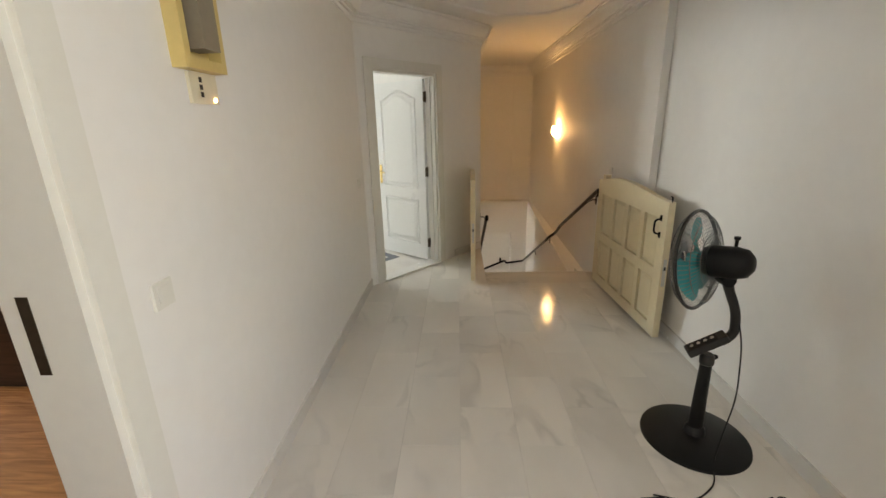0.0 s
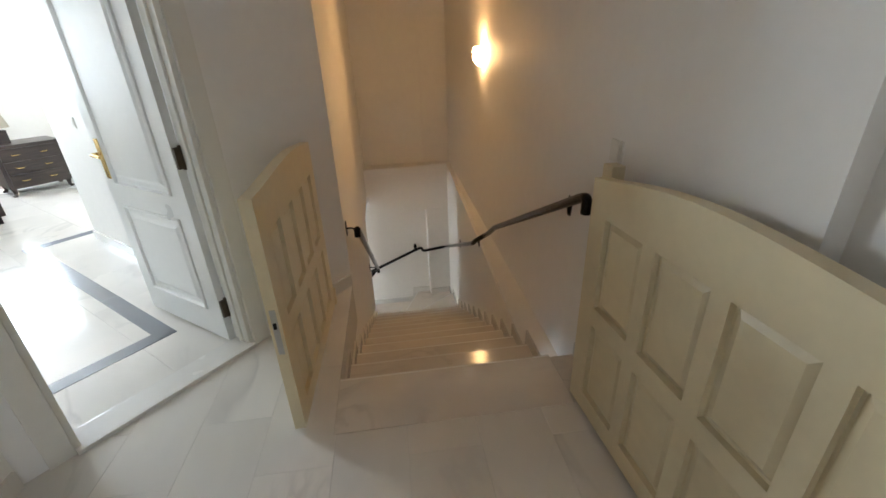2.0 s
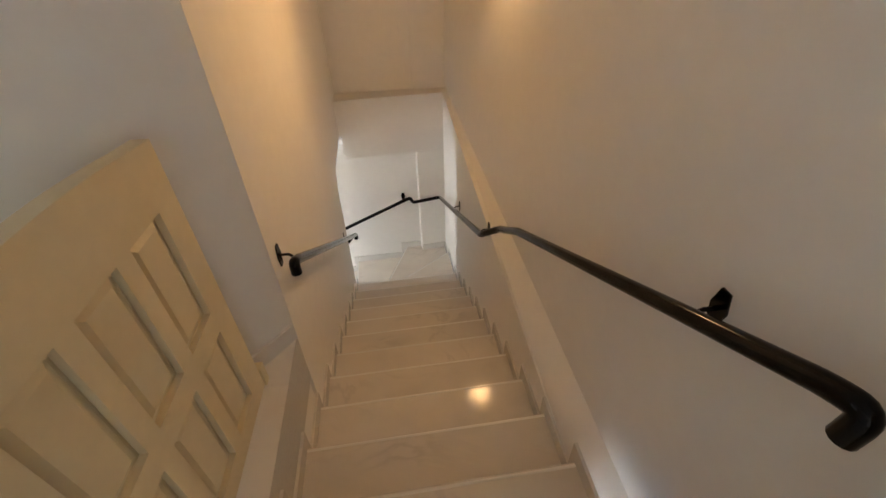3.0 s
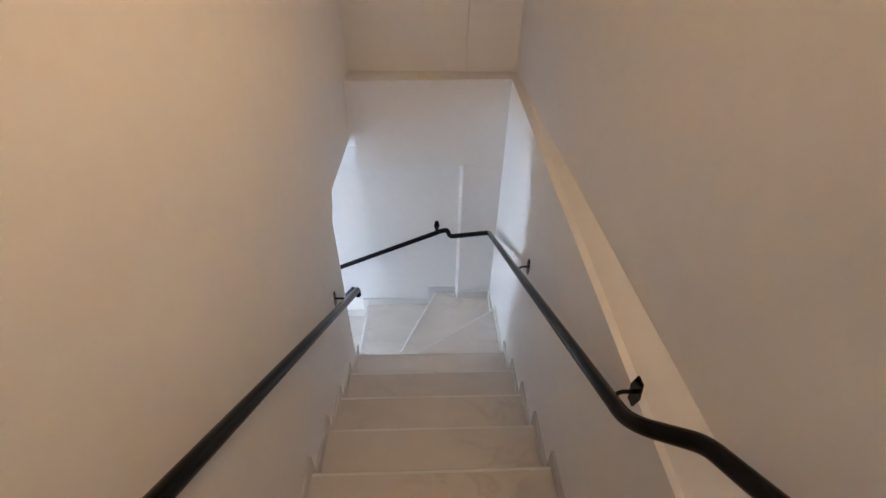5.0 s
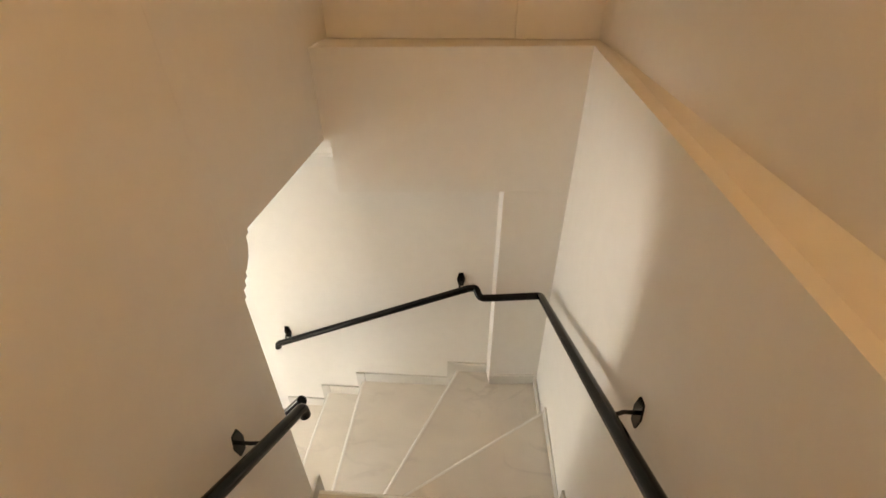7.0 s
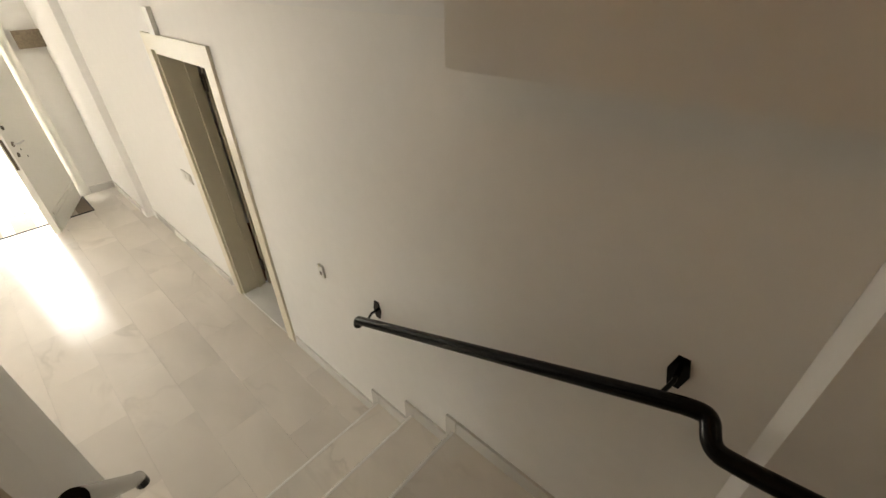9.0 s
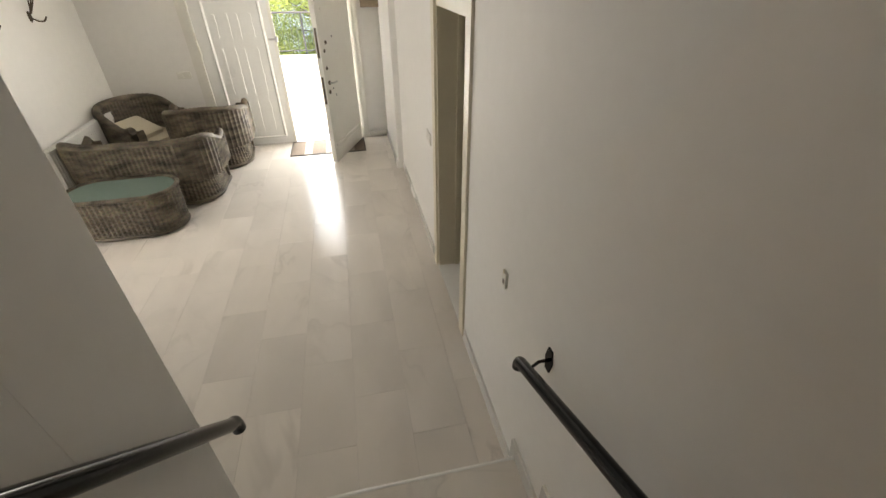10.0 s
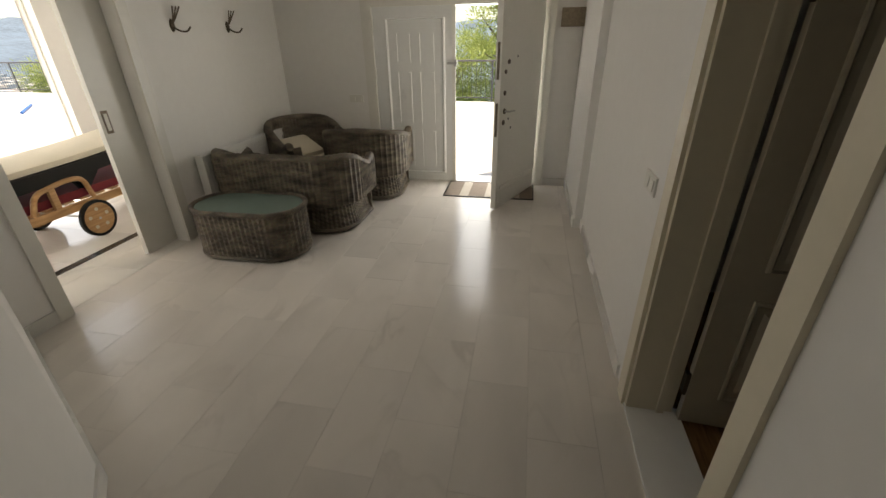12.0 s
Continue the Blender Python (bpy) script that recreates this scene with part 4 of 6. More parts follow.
# ---- stair wall lamp ----
sconce = thing("wall_lamp", "lit half-bowl glass wall lamp on the stair wall", "wall lamp", pose(1.545, 2.18, 1.44))
prof = [(0.0, -0.10), (0.035, -0.096), (0.065, -0.078), (0.088, -0.045), (0.098, 0.0), (0.094, 0.03), (0.082, 0.058)]
part("shade", lathe(prof, 18, None, pose(0, 0, 0, 0, 0, 90), math.pi), LAMPGLASS, sconce, "glowing frosted glass half bowl", smooth=True)
part("wall_plate", boxes((-0.008, 0.0, -0.05, 0.05, -0.06, 0.06)), PALECREAM, sconce, bevel=0.004)
part("clip", boxes((-0.105, -0.09, -0.012, 0.012, -0.008, 0.012)), BRONZE, sconce)
lamp_at("wall_lamp_bulb", 'POINT', 0.20, (1.0, 0.58, 0.26), pose(1.50, 2.18, 1.50), radius=0.03)

# ---- upper hall things ----
fan = thing("pedestal_fan", "black pedestal fan with turquoise blades on the hall floor", "fan", pose(1.243, -2.50, 0.0))
part("base", lathe([(0, 0.035), (0.05, 0.034), (0.13, 0.028), (0.225, 0.018), (0.248, 0.010), (0.25, 0.0), (0, 0.0)], 56), BLACKPLASTIC, fan, smooth=True)
part("collar", lathe([(0.05, 0.034), (0.046, 0.06), (0.034, 0.075), (0.03, 0.08)], 24), BLACKPLASTIC, fan, smooth=True)
part("lower_pole", tube([(0, 0, 0.04), (0, 0, 0.20), (0, 0, 0.43)], 0.03, radii=[0.036, 0.031, 0.026], sides=18), BLACKPLASTIC, fan, smooth=True)
part("height_nut", lathe([(0.027, 0.425), (0.032, 0.43), (0.032, 0.47), (0.024, 0.48), (0.0, 0.48)], 18), GREYPLASTIC, fan, smooth=True)
part("knob", tube([(0.02, 0.01, 0.45), (0.055, 0.02, 0.452)], 0.012, sides=10), BLACKPLASTIC, fan, smooth=True)
ctl = pose(-0.01, -0.0, 0.535, 0, -34, -12)
part("control_panel", boxes((-0.10, 0.09, -0.036, 0.036, -0.018, 0.018), m=ctl), GREYPLASTIC, fan, "dark grey control panel with buttons", bevel=0.01)
part("button_plate", boxes((-0.085, 0.05, -0.026, 0.026, 0.0185, 0.0205), m=ctl), BLACKPLASTIC, fan)
for i in range(4):
    part("button", lathe([(0, 0.0245), (0.007, 0.024), (0.009, 0.0205)], 12, None, ctl @ pose(-0.065 + 0.032 * i, 0, 0)), STEEL, fan, "small round button")
part("neck", tube(rounded([(0.05, 0.0, 0.545), (0.105, 0.0, 0.585), (0.095, 0.0, 0.70), (0.035, 0.0, 0.83), (0.02, 0.0, 0.88)], 0.05), 0.021, sides=12, radii=None), GREYPLASTIC, fan, smooth=True)
head = pose(0.0, 0.0, 0.945, 0, -98, -50)
part("tilt_joint", tube([(0.02, -0.03, 0.865), (0.02, 0.03, 0.865)], 0.032, sides=14), BLACKPLASTIC, fan, smooth=True)
part("motor", lathe([(0.0, -0.115), (0.035, -0.112), (0.062, -0.09), (0.072, -0.05), (0.074, 0.04), (0.066, 0.075), (0.03, 0.085), (0, 0.085)], 28, None, head), BLACKPLASTIC, fan, "rounded black motor housing", smooth=True)
part("oscillation_knob", tube([(0.04, 0, 1.01), (0.04, 0, 1.045), (0.04, 0, 1.05), (0.04, 0, 1.062)], 0.01, radii=[0.007, 0.007, 0.013, 0.013], sides=10), BLACKPLASTIC, fan, smooth=True)
part("hub", lathe([(0.0, 0.155), (0.03, 0.15), (0.04, 0.125), (0.042, 0.10), (0, 0.10)], 20, None, head), TURQUOISE, fan, smooth=True)
for i in range(3):
    bm = bmesh.new()
    g_ = []
    for r_, c_ in ((0.035, 0.5), (0.08, 0.62), (0.13, 0.775), (0.175, 0.70), (0.20, 0.50)):
        g_.append([bm.verts.new((r_ * math.cos(i * 2.094 + t_ * c_), r_ * math.sin(i * 2.094 + t_ * c_), 0.11 + 0.028 * t_ * (0.9 - r_))) for t_ in (-1, -0.5, 0, 0.5, 1)])
    for a_, b_ in zip(g_, g_[1:]):
        for k in range(4):
            bm.faces.new((a_[k], a_[k + 1], b_[k + 1], b_[k]))
    bmesh.ops.transform(bm, matrix=head, verts=bm.verts)
    bmesh.ops.solidify(bm, geom=bm.faces[:], thickness=0.002)
    part("blade", bm, TURQUOISE, fan, "translucent-looking turquoise plastic blade", smooth=True)
for nm, sgn in (("front_guard", 1), ("rear_guard", -1)):
    bm = bmesh.new()
    zc = 0.11
    for i in range(64):
        a_ = 2 * math.pi * i / 64
        pts = []
        for r_, d_ in ((0.035, 0.062), (0.09, 0.062), (0.16, 0.055), (0.205, 0.036), (0.228, 0.008)):
            tw = a_ + (0.22 * (0.228 - r_) / 0.2 if sgn > 0 else 0)
            pts.append(head @ Vector((r_ * math.cos(tw), r_ * math.sin(tw), zc + sgn * d_)))
        tube(pts, 0.0014, bm, 4, False)
    for r_, d_ in ((0.035, 0.062), (0.12, 0.059), (0.19, 0.043)):
        tube([head @ Vector((r_ * math.cos(2 * math.pi * k / 32), r_ * math.sin(2 * math.pi * k / 32), zc + sgn * d_)) for k in range(33)], 0.002, bm, 5, False)
    tagged(part(nm, bm, CHROME, fan, "grey wire fan guard", smooth=True), kind="stuff")
part("guard_ring", tube([head @ Vector((0.23 * math.cos(2 * math.pi * k / 48), 0.23 * math.sin(2 * math.pi * k / 48), 0.11)) for k in range(49)], 0.008, None, 8, False), GREYPLASTIC, fan, smooth=True)
part("front_cap", lathe([(0, 0.195), (0.03, 0.193), (0.04, 0.186), (0, 0.184)], 20, None, head), GREYPLASTIC, fan, smooth=True)
part("power_cord", tube(rounded([(0.06, 0.02, 0.865), (0.13, -0.03, 0.55), (0.11, -0.09, 0.30), (0.05, -0.12, 0.06), (-0.02, -0.20, 0.012), (-0.06, -0.30, 0.005), (-0.20, -0.40, 0.005), (-0.36, -0.36, 0.005)], 0.08), 0.0035, None, 6), BLACKPLASTIC, fan, smooth=True)
plug = thing("cable_plug", "black power plug with cable lying on the floor", "plug", pose(1.33, -2.92, 0.0, 0, 0, 20))
part("plug_body", boxes((-0.04, 0.04, -0.02, 0.02, 0.0, 0.03)), BLACKPLASTIC, plug, bevel=0.008)
part("cable", tube(rounded([(0.04, 0, 0.012), (0.10, 0.03, 0.006), (0.14, -0.05, 0.006), (0.20, -0.10, 0.006)], 0.04), 0.004, None, 6), BLACKPLASTIC, plug, smooth=True)
adapt = thing("power_adapter", "black power adapter lying on the marble floor", "adapter", pose(0.86, -2.93, 0.0, 0, 0, 4))
part("body", boxes((-0.05, 0.05, -0.03, 0.03, 0.0, 0.035)), BLACKPLASTIC, adapt, bevel=0.008)

unit = thing("wall_control_box", "yellowed open control box with a label on the hall wall", "control box", pose(-0.84, -2.80, 1.76))
part("frame", boxes((0.0, 0.05, -0.13, -0.10, 0.0, 0.25), (0.0, 0.05, 0.08, 0.11, 0.0, 0.25), (0.0, 0.05, -0.10, 0.08, 0.0, 0.035), (0.0, 0.05, -0.10, 0.08, 0.22, 0.25), (0.0, 0.006, -0.10, 0.08, 0.035, 0.22)), YELLOWED, unit, bevel=0.004)
part("device", boxes((0.008, 0.085, -0.075, 0.02, 0.06, 0.235)), simple("brown_grey_plastic", (0.24, 0.20, 0.15), 0.45, scale=40, vary=0.08), unit, "brownish grey device inside", bevel=0.006)
part("raised_cover", boxes((0.0, 0.16, -0.14, 0.12, 0.255, 0.30)), PALECREAM, unit, "pale cream raised cover", bevel=0.005)
part("label_plate", boxes((0.0, 0.012, -0.07, 0.09, -0.105, -0.004)), PALECREAM, unit, bevel=0.003)
for i in range(3):
    part("label_bar", boxes((0.0122, 0.0135, -0.018, -0.002, -0.083 + 0.024 * i, -0.066 + 0.024 * i)), BLACKPLASTIC, unit)
part("indicator", lathe([(0, 0.006), (0.006, 0.005), (0.007, 0)], 10, None, pose(0.012, 0.065, -0.09, 0, 90, 0)), glow("indicator_glow", (1, 0.5, 0.2), 4.0), unit, "small glowing orange indicator")


def wall_switch(m, label, n=1, mat=SOCKET):
    ob = thing("light_switch", label, "switch", m, "switches")
    part("plate", boxes((-0.041 * n, 0.041 * n, 0.0, 0.009, -0.041, 0.041)), mat, ob, bevel=0.004)
    for i in range(n):
        c = (i - (n - 1) / 2) * 0.074
        part("rocker", boxes((c - 0.026, c + 0.026, 0.009, 0.0135, -0.026, 0.026), m=pose(0, 0, 0, 4, 0, 0)), mat, ob, bevel=0.002)


wall_switch(pose(-0.84, -0.59, 1.075, 0, 0, -90), "white plastic light switch beside the slanting wall")
wall_switch(pose(-0.84, -3.19, 1.10, 0, 0, -90), "white plastic light switch near the doorway")
wall_switch(pose(1.545, -0.15, 1.09, 0, 0, 90), "white plastic light switch above the stair gate")
wall_switch(pose(-2.47, 4.43, F + 1.0, 0, 0, 180), "white double light switch beside the lower doorway", 2)
wall_switch(pose(-5.5, 1.88, F + 0.955, 0, 0, -90), "white double light switch beside the entrance", 2)
outlet = thing("wall_outlet", "small worn plastic outlet with a loose cable end", "outlet", pose(-0.705, 4.43, F + 0.985, 0, 0, 180))
part("plate", boxes((-0.022, 0.022, 0.0, 0.012, -0.045, 0.03)), SOCKET, outlet, bevel=0.004)
part("cable", tube(rounded([(0.0, 0.008, 0.02), (0.002, 0.016, 0.03), (0.004, 0.008, 0.042)], 0.01), 0.003, None, 6), PALECREAM, outlet, smooth=True)
part("socket_hole", boxes((-0.008, 0.008, 0.0122, 0.0135, -0.03, -0.008)), BRONZE, outlet)

# brown room behind the left doorway
side_frame = casing("door_frame", "white painted frame of the open side doorway", (
    ("casing", (-0.84, -0.822, -3.42, -3.33, 0.0, 2.17)), ("lining", (-1.04, -0.841, -3.445, -3.42, 0.0, 2.08)), ("casing", (-0.84, -0.822, -4.70, -4.60, 0.0, 2.17)), ("casing", (-0.84, -0.822, -4.60, -3.42, 2.08, 2.17))))
part("strike_plate", boxes((-0.995, -0.965, -3.4475, -3.4455, 0.99, 1.20)), BRONZE, side_frame, "dark worn strike plate")
structure("floor_side_room", boxes((-4.2, -0.842, -9.0, -1.5, -0.2, 0.0)), BROWNFLOOR, "polished brown floor of the side room", "floor")
structure("wall_side_room", boxes((-4.4, -4.2, -9.2, -3.0, -0.2, UPC), (-4.4, -4.2, -1.8, -1.3, -0.2, UPC), (-4.4, -4.2, -3.0, -1.8, -0.2, 0.9), (-4.4, -4.2, -3.0, -1.8, 2.1, UPC), (-4.2, -1.05, -1.5, -1.3, -0.2, UPC), (-4.2, -1.05, -9.2, -9.0, -0.2, UPC)), simple("ochre_wall", (0.30, 0.21, 0.12), 0.7, scale=8, vary=0.1), "dim ochre walls of the side room", "wall")
structure("ceiling_side_room", boxes((-4.4, -2.6, -9.2, -1.3, UPC, UPC + 0.15)), CEILING, "plain ceiling of the side room", "ceiling")
cab = thing("low_cabinet", "dark wooden low cabinet in the dim side room", "cabinet", pose(-3.6, -1.85, 0.0))
part("body", boxes((-0.5, 0.9, -0.25, 0.25, 0.06, 0.55)), DARKWOOD, cab, bevel=0.008)
part("plinth", boxes((-0.46, 0.86, -0.22, 0.22, 0.0, 0.058)), DARKWOOD, cab)
# warm fill lamp added for the brown floor; its window opening is unseen
lamp_at("side_room_daylight", 'AREA', 3.2, (1.0, 0.78, 0.52), look((-4.22, -2.4, 1.5), (0.0, -2.4, 1.3)), size=(1.15, 1.15))

# ---- bedroom behind the slanting wall (s along the wall, n into the room) ----
bed_floor = structure("floor_bedroom", boxes((-1.2, 1.22, SW, 2.75, -0.2, -0.004), (-1.2, 3.2, 2.7501, 6.3, -0.2, -0.004), m=DIAG), GROUT, "pale marble floor with a grey border in the bedroom", "floor")
structure("floor_border", boxes((-1.1, 0.84, 0.52, 0.62, -0.003, 0.0005), (0.74, 0.84, 0.62, 2.95, -0.003, 0.0005), (0.74, 2.4, 2.95, 3.05, -0.003, 0.0005), m=DIAG), GREYSTONE, "dark grey marble border strip in the floor", "floor border")
for b_ in ((1.22, 1.34, SW, 2.75, -0.2, UPC), (1.34, 3.2, 2.63, 2.75, -0.2, UPC), (3.2, 3.4, 2.75, 6.5, -0.2, UPC), (-1.4, -0.5, 6.3, 6.5, -0.2, UPC), (1.5, 3.2, 6.3, 6.5, -0.2, UPC), (-0.5, 1.5, 6.3, 6.5, -0.2, 1.02), (-0.5, 1.5, 6.3, 6.5, 2.35, UPC), (-1.4, -1.2, SW, 1.6, -0.2, UPC), (-1.4, -1.2, 4.6, 6.3, -0.2, UPC),
                               (-1.4, -1.2, 1.6, 4.6, -0.2, UPC), (-1.4, 0.0, 0.0, SW, -0.2, UPC)):
    structure("wall_bedroom", boxes(b_, m=DIAG), PLASTER, "white plastered bedroom wall", "wall")
structure("ceiling_bedroom", boxes((-1.4, 1.34, SW + 0.001, 2.75, UPC + 0.002, UPC + 0.16), (-1.4, 3.4, 2.7501, 6.5, UPC + 0.002, UPC + 0.16), m=DIAG), CEILING, "white bedroom ceiling", "ceiling")
structure("baseboard", boxes((1.205, 1.219, SW + 0.01, 2.75, 0.0, 0.08), m=DIAG), SKIRT, "low pale marble baseboard in the bedroom", "baseboard")
lamp_at("bedroom_window_daylight", 'AREA', 19.5, (0.72, 0.86, 1.0), DIAG @ look((0.5, 6.32, 1.68), (0.5, 0, 1.1)), size=(1.95, 1.3))
ns = thing("nightstand", "dark wooden nightstand with three drawers", "nightstand", DIAG @ pose(1.56, 5.6, 0.0))
part("carcass", boxes((-0.32, 0.32, -0.25, 0.25, 0.10, 0.60)), DARKWOOD, ns, bevel=0.008)
part("top", boxes((-0.35, 0.35, -0.28, 0.28, 0.60, 0.63)), DARKWOOD, ns, bevel=0.008)
for i in range(3):
    part("drawer", boxes((-0.28, 0.28, -0.265, -0.251, 0.125 + 0.158 * i, 0.27 + 0.158 * i)), DARKWOOD, ns, bevel=0.006)
    for x in (-0.14, 0.14):
        part("drawer_pull", tube(rounded([(x - 0.04, -0.266, 0.20 + 0.158 * i), (x - 0.03, -0.285, 0.19 + 0.158 * i), (x + 0.03, -0.285, 0.19 + 0.158 * i), (x + 0.04, -0.266, 0.20 + 0.158 * i)], 0.01), 0.005, None, 6), BRASS, ns, "brass drawer pull")
for x, y in ((-0.28, -0.21), (0.28, -0.21), (-0.28, 0.21), (0.28, 0.21)):
    part("foot", tube([(x, y, 0.10), (x, y, 0.03), (x * 1.08, y * 1.08, 0.0)], 0.02, radii=[0.032, 0.02, 0.026], sides=10), DARKWOOD, ns, smooth=True)
tl = thing("table_lamp", "small table lamp with a dark base and pale shade", "lamp", DIAG @ pose(1.42, 5.6, 0.63))
part("base", boxes((-0.06, 0.06, -0.06, 0.06, 0.0, 0.16)), DARKWOOD, tl, bevel=0.008)
part("stem", tube([(0, 0, 0.16), (0, 0, 0.22)], 0.01, sides=10), STEEL, tl)
part("shade", lathe([(0.12, 0.19), (0.085, 0.36), (0.082, 0.36), (0.117, 0.19)], 24), BEIGECLOTH, tl, "pale fabric shade", smooth=True)
bed = thing("bed", "bed with a dark headboard and beige bedding", "bed", DIAG @ pose(0.0, 5.2, 0.0))
part("headboard", boxes((-0.95, 0.95, 0.92, 1.0, 0.0, 0.98)), DARKWOOD, bed, bevel=0.03)
part("frame", boxes((-0.92, 0.92, -1.05, 0.915, 0.08, 0.30)), DARKWOOD, bed, bevel=0.01)
part("mattress", boxes((-0.90, 0.90, -1.03, 0.91, 0.30, 0.50)), LINEN, bed, bevel=0.05)
bm = boxes((-0.95, 0.95, -1.06, 0.55, 0.42, 0.58))
bmesh.ops.subdivide_edges(bm, edges=bm.edges[:], cuts=12, use_grid_fill=True)
for v in bm.verts:
    v.co.z += 0.05 * noise.noise(v.co * 3.0) + 0.02 * noise.noise(v.co * 9.0)
part("duvet", bm, LINEN, bed, "rumpled beige duvet", smooth=True)
for x in (-0.45, 0.45):
    bm = boxes((x - 0.34, x + 0.34, 0.50, 0.88, 0.50, 0.72))
    part("pillow", bm, LINEN, bed, bevel=0.07)
for x, y in ((-0.85, -1.0), (0.85, -1.0)):
    part("foot", boxes((x - 0.03, x + 0.03, y - 0.03, y + 0.03, 0.0, 0.08)), DARKWOOD, bed)
wall_switch(DIAG @ pose(1.22, 2.2, 1.08, 0, 0, 90), "white plastic switch on the bedroom wall")

# ---- wicker furniture ----


def stadium(w, d, r, n_corner=10, n_side=1):
    """Outline of a rounded box w (x) by d (y)."""
    pts = []
    for cx, cy, a0 in ((w / 2 - r, d / 2 - r, 0), (-w / 2 + r, d / 2 - r, 90), (-w / 2 + r, -d / 2 + r, 180), (w / 2 - r, -d / 2 + r, 270)):
        for i in range(n_corner + 1):
            a = radians(a0 + 90 * i / n_corner)
            pts.append(Vector((cx + r * math.cos(a), cy + r * math.sin(a))))
    return pts


def resample(pts, step, closed=True):
    src = pts + pts[:1] if closed else pts
    lens = [(b - a).length for a, b in zip(src, src[1:])]
    total = sum(lens)
    n = max(8, round(total / step))
    if closed:
        n += n % 2
    out, i, acc = [], 0, 0.0
    for k in range(n if closed else n + 1):
        t = total * k / n
        while i < len(lens) - 1 and acc + lens[i] < t:
            acc += lens[i]
            i += 1
        f = (t - acc) / lens[i] if lens[i] > 1e-9 else 0
        out.append(src[i].lerp(src[i + 1], min(max(f, 0), 1)))
    return out


def weave(line, closed, height, taper, rows_step=0.019, amp=0.0045, inward=0.0, z0=0.0, lean=None):
    """An upright woven skin over a plan line: stakes every other point, strands passing before and behind them."""
    bm = bmesh.new()
    n = len(line)
    norms = []
    for i, p in enumerate(line):
        a = line[(i - 1) % n] if closed else line[max(i - 1, 0)]
        b = line[(i + 1) % n] if closed else line[min(i + 1, n - 1)]
        d = (b - a).normalized()
        norms.append(Vector((d.y, -d.x)))
    hmax = max(height(i / (n - (0 if closed else 1))) for i in range(n))
    rows = max(6, int(hmax / rows_step))
    grid = []
    for j in range(rows + 1):
        ring = []
        for i, p in enumerate(line):
            h = height(i / (n - (0 if closed else 1)))
            z = z0 + (h - z0) * j / rows
            wv = amp * (1.1 if i % 2 else -0.7) + amp * (0.5 if (i // 2 + j) % 2 else -0.5)
            off = inward + wv + taper(j / rows)
            q = p + norms[i] * off
            ring.append(bm.verts.new((q.x, q.y, z)))
        grid.append(ring)
    m_ = n if closed else n - 1
    for a, b in zip(grid, grid[1:]):
        for i in range(m_):
            k = (i + 1) % n
            bm.faces.new((a[i], a[k], b[k], b[i]))
    return bm, [v.co.copy() for v in grid[-1]]


def braid(points, r, closed=False, turns=60):
    """A thick plaited edge."""
    bm = bmesh.new()
    for ph in (0, 2.094, 4.189):
        pts, n = [], len(points)
        for i, p in enumerate(points):
            a = ph + 2 * math.pi * turns * i / n
            d = (Vector(points[(i + 1) % n if closed else min(i + 1, n - 1)]) - Vector(points[i - 1 if closed else max(i - 1, 0)])).normalized()
            s = d.cross(Vector((0, 0, 1))).normalized()
            pts.append(Vector(p) + s * math.cos(a) * r * 0.5 + s.cross(d) * math.sin(a) * r * 0.5)
        if closed:
            pts.append(pts[0])
        tube(pts, r * 0.62, bm, 6, not closed)
    return bm


